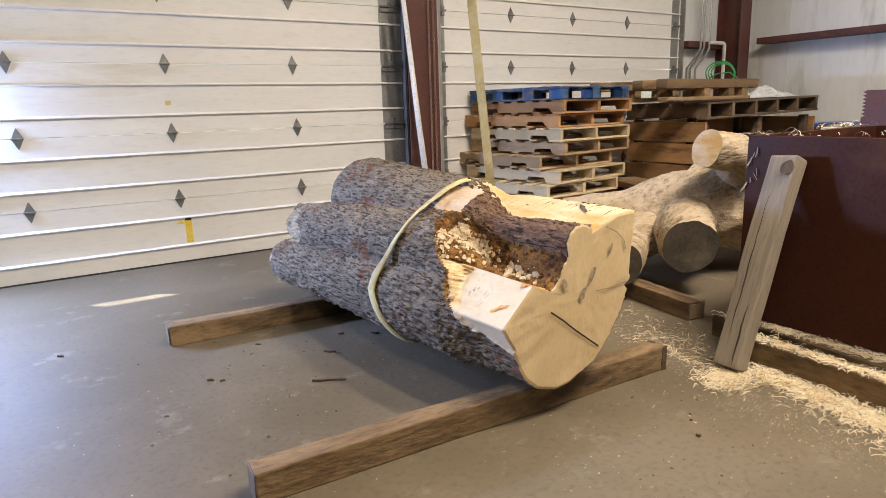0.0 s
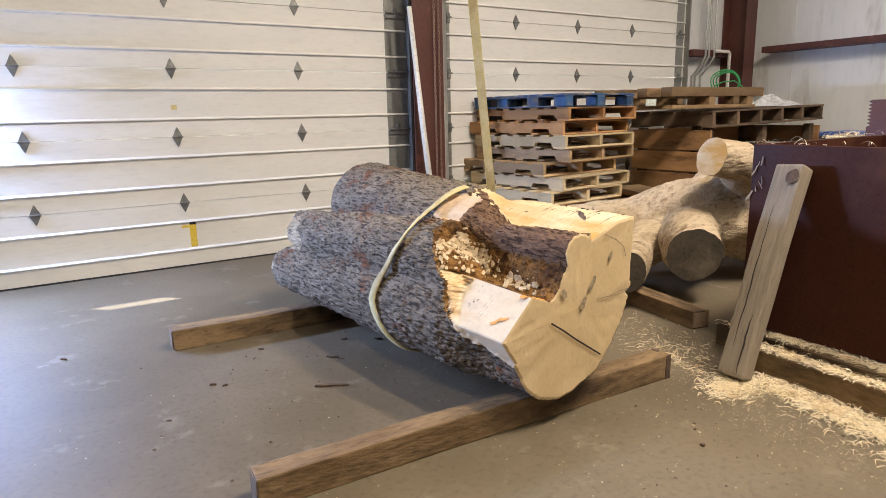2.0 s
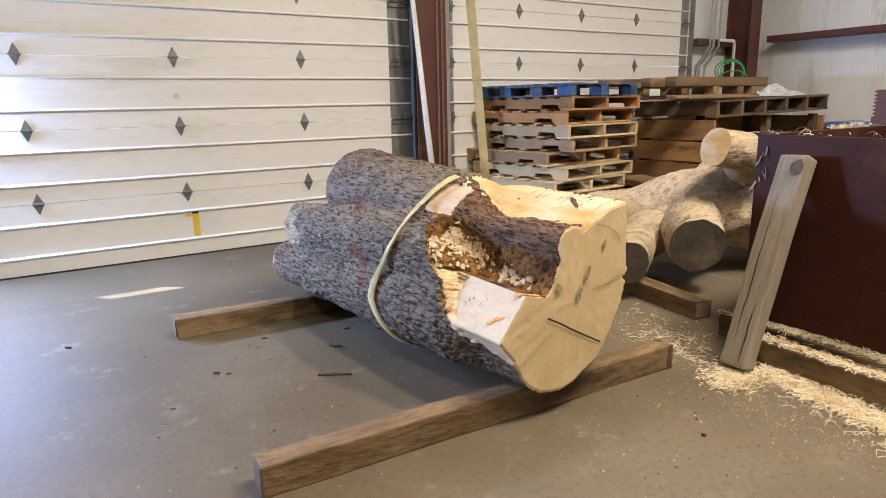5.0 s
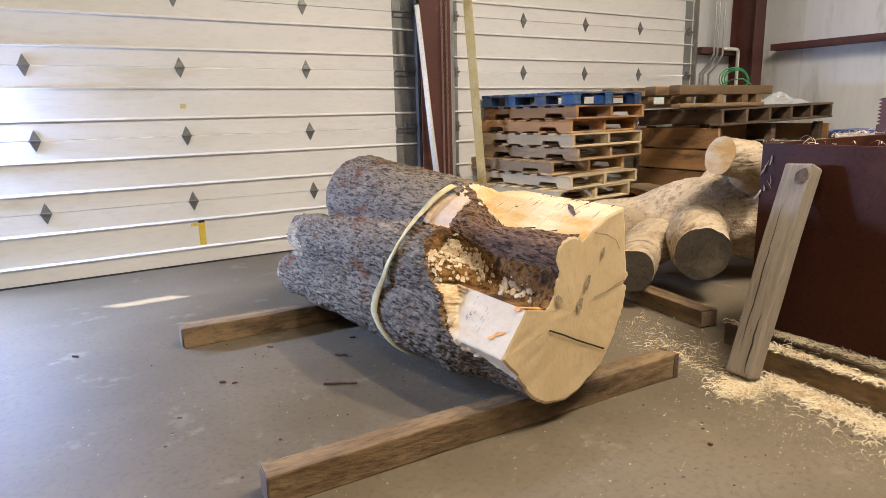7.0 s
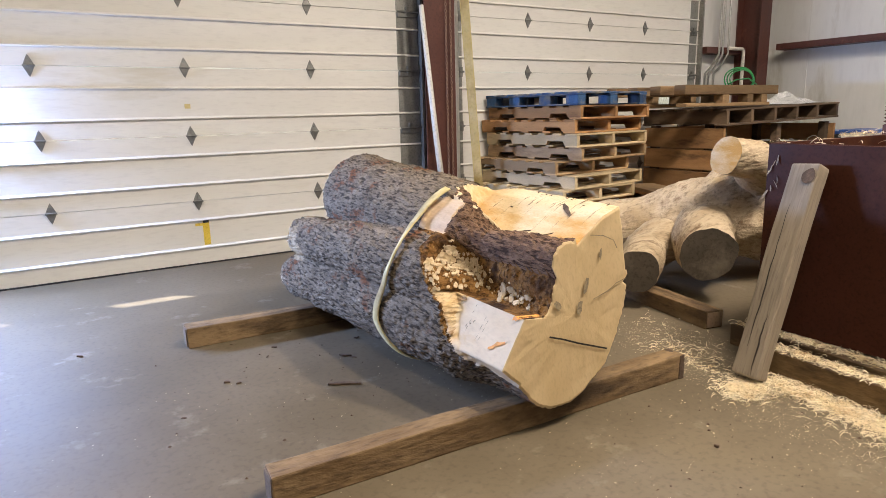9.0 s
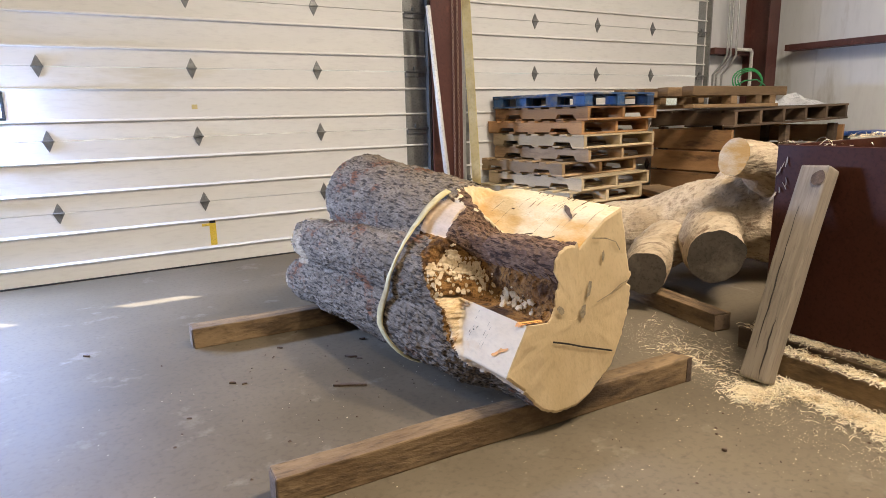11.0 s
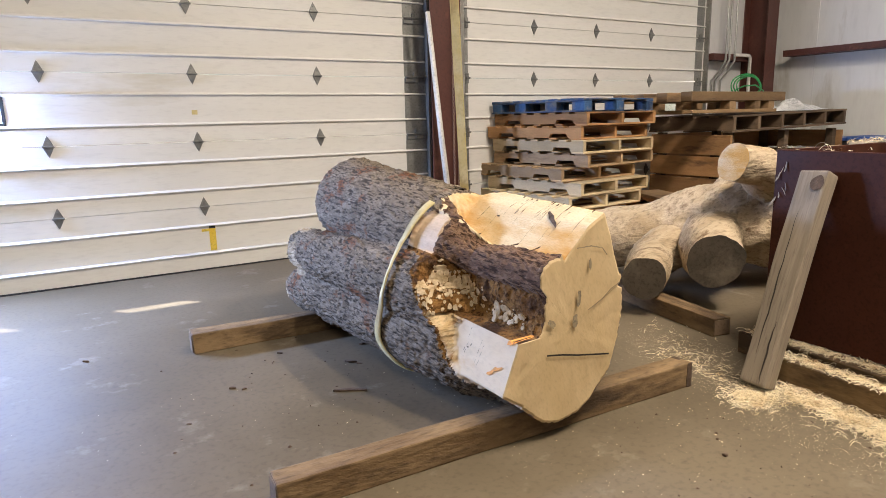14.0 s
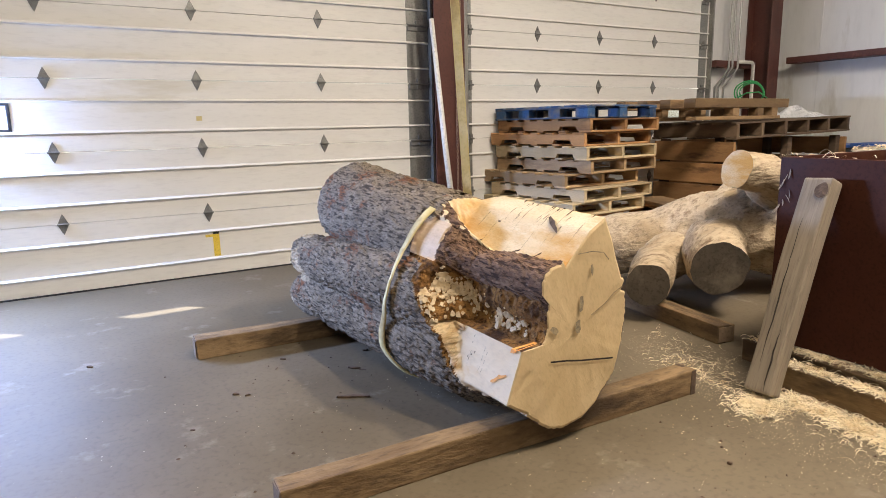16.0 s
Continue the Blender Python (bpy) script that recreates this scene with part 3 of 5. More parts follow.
tagged(part("white_pipe", tube([(4.2, -0.16, 1.93), (4.47, -0.16, 1.93), (4.50, -0.16, 1.90), (4.50, -0.16, 1.2), (4.50, -0.16, 0.0)], 0.022, 10), M["white_pvc"], smooth=True), "white plastic pipe bent beside the corner column", "pipe")
tagged(part("leaning_pole", tube([(-0.30, -0.40, 0.0), (-0.41, -0.37, 1.05), (-0.49, -0.31, 2.15)], [0.03, 0.027, 0.022], 12), M["white_pvc"], smooth=True), "long white plastic pole leaning beside the column", "pole")


def link_mesh():
    bm = bmesh.new()
    pts = [(0.009 * math.cos(a), 0, 0.018 * math.sin(a)) for a in [i * math.pi / 4 for i in range(9)]]
    return mesh_of("link", tube(pts, 0.0033, 5, bm, caps=False), M["chain"])


chain = thing("hoist_chain", pose(0, 0, 0), "hanging hand chain loop of the door hoist", "chain")
LINK = link_mesh()
for j, (cx, zb) in enumerate(((-0.225, 0.55), (-0.175, 0.55))):
    for i in range(82):
        o = new("link", LINK)
        o.parent = chain
        o.matrix_basis = pose(cx, -0.30, zb + i * 0.029, 0, 0, 90 * (i % 2))
for i, a in enumerate((30, 75, 105, 150)):
    o = new("link", LINK)
    o.parent = chain
    o.matrix_basis = pose(-0.2 - 0.025 * math.cos(radians(a)), -0.30, 0.55 - 0.03 * math.sin(radians(a)), 0, 60, 90 * (i % 2))
box_sw = part("switch_box", box(-0.03, 0.03, -0.04, 0.0, -0.07, 0.07, 0.006), M["blackplastic"], None, at=pose(-0.03, 0.048, 1.42))
tagged(box_sw, "small black control box on a thin conduit beside the door", "switch")
part("cable", tube([(0, -0.02, 0.07), (0.0, -0.02, 2.0)], 0.008, 8), M["conduit"], box_sw, "thin grey cable")

# ceiling lamps, the added fill ones included; all out of view
for lx, ly, watts in LAMPS:
    cl = thing("ceiling_light", pose(lx, ly, CEIL), "long warm white ceiling light fixture, out of view", "ceiling light", "ceiling lights")
    part("frame", box(-0.2, 0.2, -0.65, 0.65, -0.10, 0.0, 0.005), M["ceiling"], cl)
    part("diffuser", box(-0.14, 0.14, -0.6, 0.6, -0.12, -0.10, 0.003), M["lampglow"], cl)

# ---- timbers on the floor ----


def timber(name, a, b, w, h, material, label, z=0.0, seed=1.0, tip="beam", group="timbers under the log", root=None):
    a, b = Vector((*a, z)), Vector((*b, z))
    d = b - a
    m = Matrix.Translation((a + b) / 2) @ pose(0, 0, 0, 0, 0, math.degrees(math.atan2(d.y, d.x)))
    ob = thing(name, m, label, "timber", group)
    part("body", rough_box(d.length, w, h, cuts=18, amount=0.006, seed=seed), material, ob)
    for s, mt in ((-1, "endcut"), (1, tip)):
        part("end_cut", box(min(s * d.length / 2, s * (d.length / 2 + 0.004)), max(s * d.length / 2, s * (d.length / 2 + 0.004)), -w / 2 + 0.008, w / 2 - 0.008, 0.008, h - 0.008, 0.001), M[mt], ob, "sawn end grain")
    if tip == "dark":
        L = d.length / 2
        sleeve = rough_box(0.034, w + 0.006, h + 0.002, cuts=2, amount=0.003, seed=seed)
        part("charred_end", sleeve, M["chip"], ob, "dark band round the timber end", at=pose(L - 0.016, 0, 0))
    return ob


timber("timber", (-3.06, -3.70), (-1.195, -3.757), 0.095, 0.112, M["beam"], "weathered brown square timber under the butt end of the log", seed=1.3, tip="dark")
timber("timber", (-3.01, -2.03), (-1.10, -2.10), 0.105, 0.112, M["beam"], "weathered brown square timber under the far end of the log", seed=7.9, tip="endcut")

# ---- the moving log ----
CX, CY, CZ = -1.8, -3.0, 0.45
FACE = [(-0.378, -0.037), (-0.233, 0.105), (-0.195, 0.08), (-0.135, 0.115), (-0.107, 0.165), (-0.06, 0.222), (0.057, 0.265), (0.117, 0.288), (0.213, 0.322), (0.30, 0.325), (0.296, 0.235),
        (0.274, 0.042), (0.243, 0.022), (0.259, 0.002), (0.232, -0.07), (0.175, -0.16), (0.083, -0.262), (-0.04, -0.313), (-0.117, -0.322), (-0.205, -0.298), (-0.263, -0.25), (-0.305, -0.16)]
# limbs: centre and radius at the butt end and at the small end, and the end's y
LOBES = [((-0.115, -0.07), 0.275, (-0.405, -0.155), 0.142, -1.72), ((-0.09, 0.11), 0.245, (-0.315, 0.075), 0.120, -1.76), ((0.04, 0.05), 0.31, (0.09, 0.205), 0.260, -1.86), ((0.03, -0.03), 0.29, (0.02, -0.10), 0.19, -1.9)]
BUTT = -3.85


def lobe_at(lobe, y):
    s = (y - BUTT) / 2.05
    (ax, az), ra, (bx, bz), rb, _ = lobe
    return ax + (bx - ax) * s, az + (bz - az) * s, ra + (rb - ra) * s


def ray_circle(c, s, x, z, r):
    b = c * x + s * z
    q = b * b - (x * x + z * z - r * r)
    return b + math.sqrt(q) if q > 0 else 0.02


def r_bark(th, y):
    c, s = math.cos(th), math.sin(th)
    v = [ray_circle(c, s, *lobe_at(lb, y)) for lb in LOBES]
    k = 110.0
    m = max(v)
    return m + math.log(sum(math.exp((q - m) * k) for q in v)) / k * 0.6


def r_cut(th):
    c, s = math.cos(th), math.sin(th)
    best = 0.1
    for (x1, z1), (x2, z2) in zip(FACE, FACE[1:] + FACE[:1]):
        dx, dz = x2 - x1, z2 - z1
        den = c * dz - s * dx
        if abs(den) < 1e-9:
            continue
        t = (x1 * dz - z1 * dx) / den
        u = (x1 * s - z1 * c) / den
        if t > 0 and -1e-6 <= u <= 1 + 1e-6:
            best = max(best, t)
    return best


def fbm(x, y, z, o=4):
    return noise.fractal(Vector((x, y, z)), 0.9, 2.1, o)


def bark_relief(x, y, z):
    """Flaky plates with furrows, drawn out along the log."""
    w = noise.noise(Vector((x * 9, y * 6, z * 9))) * 1.6
    a = noise.voronoi(Vector((x * 38 + w, y * 10 + w, z * 38 - w)))[0]
    plate = min(1.0, (a[1] - a[0]) * 3.2)
    return 0.013 * plate * (0.55 + 0.6 * noise.noise(Vector((x * 14, y * 9, z * 14)))) + 0.008 * noise.noise(Vector((x * 70, y * 34, z * 70))) + 0.012 * noise.noise(Vector((x * 6, y * 4, z * 6))) - 0.007


def along(table, v):
    for (a, p), (b, q) in zip(table, table[1:]):
        if v <= b:
            return p + (q - p) * max(0.0, (v - a) / (b - a))
    return table[-1][1]


# where the bark ends, by angle round the log
EDGE = ((12, -3.75), (20, -3.45), (46, -3.22), (50, -3.09), (78, -3.09), (86, -3.16), (92, -3.06), (120, -3.07), (122, -3.25), (132, -3.235), (142, -3.31), (155, -3.36), (162, -3.43), (175, -3.475), (184, -3.555), (189, -3.60), (196, -3.70), (206, -3.86))
RIDGE_TOP = ((-3.86, 77), (-3.6, 80), (-3.42, 85), (-3.33, 88), (-3.26, 91))
RIDGE_LOW = ((-3.86, 107), (-3.53, 113), (-3.38, 116), (-3.31, 116), (-3.26, 114))


def region(deg, y):
    """What covers the butt block at this angle and place along the log, and how far it lies from the bark's edge."""
    j = 0.016 * noise.noise(Vector((deg * 0.08, y * 3, 1.7))) + 0.010 * noise.noise(Vector((deg * 0.35, y * 30, 4.2)))
    yy = y + j
    d = deg + 70 * j
    if not 12 <= d < 214:
        return "bark", 0.0, yy
    edge = along(EDGE, d)
    if yy >= edge:
        return "bark", 0.0, yy
    if yy < -3.262 and along(RIDGE_TOP, yy) <= d < along(RIDGE_LOW, yy):
        return "strip", edge - yy, yy
    if d < 88 or (d < 104 and yy < -3.25):
        kind = "top"
        if 72 < d and yy > -3.3 - 0.02 * (d - 84) and noise.noise(Vector((deg * 0.3, y * 22, 9.1))) > -0.25:
            kind = "dirt"
    elif d < 117 and yy > -3.275:
        kind = "pale"
    elif deg < 155.5:
        kind = "rot"
    elif deg < 185.6:
        kind = "flat" if yy < -3.505 + 0.012 * math.sin(d * 0.35) - max(0, d - 174) * 0.006 else ("tear" if yy < edge - 0.012 else "rot")
    else:
        kind = "under"
    if kind == "rot":
        edge = min(edge, -3.262)
    return kind, max(0.0, edge - yy), yy


def log_radius(deg, y):
    th = radians(deg)
    kind, depth, yy = region(deg, y)
    rb = r_bark(th, y)
    rc = r_cut(th)
    near = rb if y > -3.45 else rb + (rc + 0.012 - rb) * min(1, (-3.45 - y) / 0.25)
    if kind == "bark":
        return kind, near
    back = max(0.0, min(1.0, (y + 3.80) / 0.38))
    if kind == "top":
        r, run = rc, 0.07 + 0.40 * max(0.0, min(1.0, (deg - 74) / 12))
    elif kind == "strip":
        lo, hi = along(RIDGE_TOP, yy), along(RIDGE_LOW, yy)
        arch = math.sin(math.pi * max(0.08, min(0.94, (deg - lo) / max(hi - lo, 1))))
        ridge = rc + 0.012 + 0.045 * arch
        t = max(0.0, min(1.0, (-3.28 - yy) / 0.16))
        r, run = (rb - 0.012) * (1 - t) + ridge * t, 0.02
    elif kind == "pale":
        r, run = rb - 0.016, 0.03
    elif kind == "dirt":
        r, run = rc + 0.014, 0.47
    elif kind == "tear":
        r, run = rc + 0.016 + 0.010 * abs(math.sin(deg * 1.15)), 0.05
    elif kind == "rot":
        r, run = rc + 0.03 * back - 0.015, 0.14
    else:
        r, run = rc + 0.02 * back, 0.03
    s = max(0.0, min(1.0, depth / run))
    s = s * s * (3 - 2 * s)
    r = (rb - 0.006) * (1 - s) + r * s
    return kind, r if kind in ("top", "strip", "dirt") else min(r, near - 0.004)


def build_log():
    log = thing("log", pose(CX, CY, CZ), "large forked tree log with grey furrowed bark and sawn butt end", "log")
    nt, ny = 440, 250
    y0, y1 = BUTT, -2.35
    ys = [y0 + 0.80 * j / 190 if j < 190 else -3.05 + 0.70 * (j - 190) / 60 for j in range(ny + 1)]
    kinds, pos = [], []
    for j in range(ny + 1):
        y = ys[j]
        krow, prow = [], []
        for i in range(nt):
            deg = -100 + 360 * i / nt
            kind, r = log_radius(deg, y)
            c, s = math.cos(radians(deg)), math.sin(radians(deg))
            x, z = r * c, r * s
            if y > -2.7:
                r *= 1 - 0.45 * ((y + 2.7) / 0.35) ** 2
            if kind == "bark":
                r += bark_relief(x, y, z) * min(1.0, 0.35 + (y - BUTT) * 5)
            elif kind == "strip":
                r += 0.7 * bark_relief(x, y, z) + 0.004
            elif kind == "dirt":
                r += 0.012 * noise.noise(Vector((x * 45, y * 30, z * 45)))
            elif kind == "rot":
                r += 0.02 * fbm(x * 9, y * 6, z * 9) - 0.012 + 0.008 * noise.noise(Vector((x * 40, y * 40, z * 40)))
            else:
                r += 0.004 * fbm(x * 7, y * 3, z * 7, 3)
            krow.append(kind)
            prow.append((r * c, y - CY, r * s))
        kinds.append(krow)
        pos.append(prow)
    def row_at(y):
        return max(1, min(ny - 2, int((y - y0) / 0.80 * 190) if y < -3.05 else 190 + int((y + 3.05) / 0.70 * 60)))

    for j in [q for _ in range(2) for q in range(1, ny)]:
        for i in range(nt):
            if kinds[j][i] != kinds[j + 1][i] or kinds[j][i] != kinds[j - 1][i] or kinds[j][i] != kinds[j][i - 1]:
                pa, pb, pc = Vector(pos[j - 1][i]), Vector(pos[j][i]), Vector(pos[j + 1][i])
                pos[j][i] = tuple(pa * 0.3 + pb * 0.4 + pc * 0.3)
    bms, seen = {}, {}
    for j in range(ny):
        for i in range(nt):
            ks = kinds[j][i]
            bm = bms.setdefault(ks, bmesh.new())
            vs = []
            for a, b in ((j, i), (j, (i + 1) % nt), (j + 1, (i + 1) % nt), (j + 1, i)):
                key = (ks, a, b)
                if key not in seen:
                    seen[key] = bm.verts.new(pos[a][b])
                vs.append(seen[key])
            bm.faces.new(vs)
    info = dict(bark=("bark", "bark", "furrowed grey bark"), top=("top_cut", "sapwood", "fresh yellow sawn flat"), strip=("bark_ridge", "bark_strip", "reddish brown bark ridge"), pale=("peeled_patch", "peeled", "pale peeled wood"),
                rot=("rot_pocket", "rot", "crumbly brown rotten pocket"), dirt=("bark_debris", "bark_strip", "dark crumbly bark remains"), tear=("torn_wood", "tornwood", "torn orange-edged wood fibres"), flat=("side_cut", "palewood", "pale sawn flat"), under=("lower_cut", "palewood", "pale sawn flat"))
    for k, bm in bms.items():
        bmesh.ops.recalc_face_normals(bm, faces=list(bm.faces))
        part(info[k][0], bm, M[info[k][1]], log, info[k][2], smooth=True)
    # sawn butt face
    bm = bmesh.new()
    rings = []
    for f in (1.0, 0.97, 0.8, 0.6, 0.4, 0.2):
        ring = []
        for i in range(nt):
            x, y, z = pos[0][i]
            dy = -0.004 * fbm(x * f * 8, 3.3, z * f * 8, 3) - (0.004 if f < 1 else 0)
            ring.append(bm.verts.new((x * f, BUTT - CY + dy, z * f)))
        rings.append(ring)
    for a, b in zip(rings, rings[1:]):
        for i in range(nt):
            bm.faces.new((a[i], a[(i + 1) % nt], b[(i + 1) % nt], b[i]))
    bm.faces.new(rings[-1])
    bmesh.ops.recalc_face_normals(bm, faces=list(bm.faces))
    part("butt_face", bm, M["endgrain"], log, "sawn pale yellow end grain")
    # pale flakes and crumbs in the rotten pocket
    rnd = random.Random(5)
    fl = bmesh.new()
    for q in range(420):
        if q < 360:
            deg, y = rnd.gauss(137, 9), -3.30 - abs(rnd.gauss(0, 0.075))
        else:
            deg, y = rnd.gauss(143, 6), rnd.gauss(-3.62, 0.07)
        i = int((deg + 100) / 360 * nt) % nt
        j = row_at(y)
        if kinds[j][i] != "rot":
            continue
        c = Vector(pos[j][i])
        nrm = (Vector(pos[j][(i + 2) % nt]) - Vector(pos[j][i - 2])).cross(Vector(pos[min(ny, j + 2)][i]) - Vector(pos[j - 2][i])).normalized()
        if nrm.dot(Vector((c.x, 0, c.z))) < 0:
            nrm = -nrm
        a = nrm.orthogonal().normalized()
        bb = nrm.cross(a)
        s = 0.003 + 0.016 * rnd.random() ** 2.2
        ph = rnd.uniform(0, 6)
        ring = []
        for k in range(7):
            an = ph + k * 2 * math.pi / 7
            rr = s * rnd.uniform(0.6, 1.1)
            ring.append((c + nrm * 0.005 + a * math.cos(an) * rr + bb * math.sin(an) * rr * 0.75, c - nrm * 0.004 + a * math.cos(an) * rr + bb * math.sin(an) * rr * 0.75))
        top = [fl.verts.new(p) for p, _ in ring]
        low = [fl.verts.new(p) for _, p in ring]
        fl.faces.new(top)
        for k in range(7):
            fl.faces.new((top[k], low[k], low[(k + 1) % 7], top[(k + 1) % 7]))
    bmesh.ops.recalc_face_normals(fl, faces=list(fl.faces))
    tagged(part("fungus", fl, M["flake"], log, "pale fungus flakes"), kind="stuff")
    # limbs
    for li, lb in enumerate(LOBES):
        bm = bmesh.new()
        ye = lb[4]
        n1, n2 = 110, 190
        rows = []
        for j in range(n1 + 1):
            y = -3.0 + (ye + 3.0) * j / n1
            x0, z0, r = lobe_at(lb, y)
            t = (y - ye + 0.05) / 0.05
            if t > 0:
                r *= math.sqrt(max(0.0, 1 - 0.35 * t * t))
            row = []
            for i in range(n2):
                a = 2 * math.pi * i / n2
                q = 1 + 0.05 * noise.noise(Vector((math.cos(a) * 1.3 + li * 7, y * 1.5, math.sin(a) * 1.3)))
                x, z = x0 + r * q * math.cos(a), z0 + r * q * math.sin(a)
                k = bark_relief(x + li, y, z)
                row.append(bm.verts.new((x + k * math.cos(a), y - CY, z + k * math.sin(a))))
            rows.append(row)
        bare, known = bmesh.new(), {}
        for j, (a, b) in enumerate(zip(rows, rows[1:])):
            for i in range(n2):
                quad = (a[i], a[(i + 1) % n2], b[(i + 1) % n2], b[i])
                v = quad[0].co
                if j > n1 * 0.80 and li < 2 and noise.noise(Vector((v.x * 9 + li * 3, v.y * 6, v.z * 9))) + (j / n1 - 0.9) * 2.2 > (0.22, 0.10)[li]:
                    for q in quad:
                        if q not in known:
                            known[q] = bare.verts.new(q.co)
                    bare.faces.new([known[q] for q in quad])
                else:
                    bm.faces.new(quad)
        bmesh.ops.recalc_face_normals(bm, faces=list(bm.faces))
        limb = part("limb", bm, M["bark"], log, "furrowed grey bark limb", smooth=True)
        if bare.faces:
            bmesh.ops.recalc_face_normals(bare, faces=list(bare.faces))
            part("peeled_patch", bare, M["barkless"], limb, "pale peeled wood")
        else:
            bare.free()
        x0, z0, r = lobe_at(lb, ye)
        cap = bmesh.new()
        ring = [cap.verts.new((x0 + r * 0.82 * math.cos(k / 20 * math.pi), ye - CY - 0.001, z0 + r * 0.82 * math.sin(k / 20 * math.pi))) for k in range(40)]
        cap.faces.new(ring)
        part("limb_end", cap, M["endgrain"], limb, "sawn limb end")
    # kerf line, stains and paint marks on the cut faces

    def on_face(pts, w, name, material, label, depth=0.0058):
        bm = bmesh.new()
        tube([(x, BUTT - CY - 0.0045, z) for x, z in pts], [w] * len(pts), 6, bm)
        for v in bm.verts:
            v.co.y = BUTT - CY - 0.0035 + (v.co.y - (BUTT - CY - 0.0035)) * 0.08 - depth
        part(name, bm, material, log, label)

    on_face([(-0.151, -0.012), (-0.09, -0.056), (-0.03, -0.105), (0.105, -0.205)], 0.0035, "kerf", M["dark"], "dark saw kerf")
    on_face([(0.263, 0.036), (0.213, 0.039), (0.161, 0.028), (0.084, 0.03)], 0.002, "check", M["stain"], "thin dark check")
    on_face([(0.129, 0.281), (0.191, 0.251), (0.235, 0.214), (0.246, 0.175)], 0.002, "check", M["stain"], "thin dark check")
    for (sx0, sz0, a, b, tilt) in ((-0.085, 0.088, 0.012, 0.022, 20), (0.012, 0.03, 0.013, 0.026, -25), (0.062, 0.10, 0.010, 0.030, -30), (0.16, 0.19, 0.006, 0.022, -20)):
        bm = bmesh.new()
        ring = []
        for k in range(26):
            an = 2 * math.pi * k / 26
            q = 1 + 0.5 * noise.noise(Vector((math.cos(an) * 2 + sx0 * 40, math.sin(an) * 2, 1)))
            u, v = a * q * math.cos(an), b * q * math.sin(an)
            ct, st = math.cos(radians(tilt)), math.sin(radians(tilt))
            ring.append(bm.verts.new((sx0 + u * ct - v * st, BUTT - CY - 0.0105, sz0 + u * st + v * ct)))
        bm.faces.new(ring)
        part("stain", bm, M["stain"], log, "dark stain")

    def scrap(name, deg, y, ldeg, ly, material, label, lift=0.004, seed=0):
        """A thin piece lying on the log's cut surface."""
        bm = bmesh.new()
        rows = []
        for jj in range(7):
            row = []
            for ii in range(4):
                f, g = jj / 6 - 0.5, ii / 3 - 0.5
                w = 1 - 1.3 * abs(f) + 0.3 * noise.noise(Vector((f * 6, g, seed)))
                dd, yy = deg + ldeg * g * w + 3 * f * seed, y + ly * f
                c = pos[row_at(yy)][int((dd + 100) / 360 * nt) % nt]
                n = Vector((c[0], 0, c[2])).normalized()
                row.append(bm.verts.new(Vector(c) + n * (lift + 0.002)))
            rows.append(row)
        for p, q in zip(rows, rows[1:]):
            for k in range(3):
                bm.faces.new((p[k], p[k + 1], q[k + 1], q[k]))
        bmesh.ops.recalc_face_normals(bm, faces=list(bm.faces))
        part(name, bm, material, log, label)

    scrap("paint_mark", 177, -3.77, 2.4, 0.07, M["orange"], "orange paint mark", 0.003, 2.0)
    scrap("paint_mark", 157, -3.815, 5, 0.035, M["orange"], "orange paint mark", 0.004, 1.0)
    scrap("bark_scrap", 58, -3.66, 2.5, 0.10, M["chip"], "dark bark scrap", 0.005, -2.0)
    for q in range(16):
        scrap("crumb", rnd.uniform(42, 70), rnd.uniform(-3.8, -3.2), 1.6, rnd.uniform(0.008, 0.02), M["chip"], "", 0.003, q)
    for q in range(7):
        scrap("crumb", rnd.uniform(160, 180), rnd.uniform(-3.8, -3.5), 1.2, rnd.uniform(0.006, 0.012), M["chip"], "", 0.003, q)
    return log


log = build_log()

# ---- lifting strap ----


def smooth_radius(deg, y):
    return max(r_bark(radians(deg), y), 0.2)


SLING_Y = ((82, -3.09), (106, -3.065), (120, -3.06), (136, -3.105), (148, -3.10), (161, -3.05), (177, -2.99), (187, -2.985), (200, -3.04), (215, -3.09), (390, -3.08))
SLING_W = ((82, 0.022), (100, 0.027), (122, 0.024), (140, 0.015), (158, 0.022), (180, 0.027), (196, 0.018), (390, 0.024))


def build_sling():
    sling = thing("sling", pose(CX, CY, CZ), "worn yellow web sling wrapped round the log", "sling")
    bm = bmesh.new()
    rows = []
    for i in range(73):
        deg = 86 + 304 * i / 72
        y = along(SLING_Y, deg)
        r = sum(smooth_radius((deg + k + 110) % 360 - 110, y) for k in (-9, -6, -3, 0, 3, 6, 9)) / 7 + 0.012
        c, s = math.cos(radians(deg)), math.sin(radians(deg))
        w = along(SLING_W, deg)
        tip = 0.010 * math.sin(radians(deg - 100) * 2.5)
        rows.append([bm.verts.new((c * (r + dr), y - CY + dy, s * (r + dr))) for dr, dy in ((max(0, tip), -w), (0.005 + max(0, tip), -w * 0.9), (0.007, 0), (0.005 + max(0, -tip), w * 0.9), (max(0, -tip), w), (-0.002, 0))])
    for a, b in zip(rows, rows[1:]):
        for k in range(6):
            bm.faces.new((a[k], a[(k + 1) % 6], b[(k + 1) % 6], b[k]))
    bmesh.ops.recalc_face_normals(bm, faces=list(bm.faces))
    part("webbing", bm, M["strap"], sling, smooth=True)
    return sling


sling = build_sling()


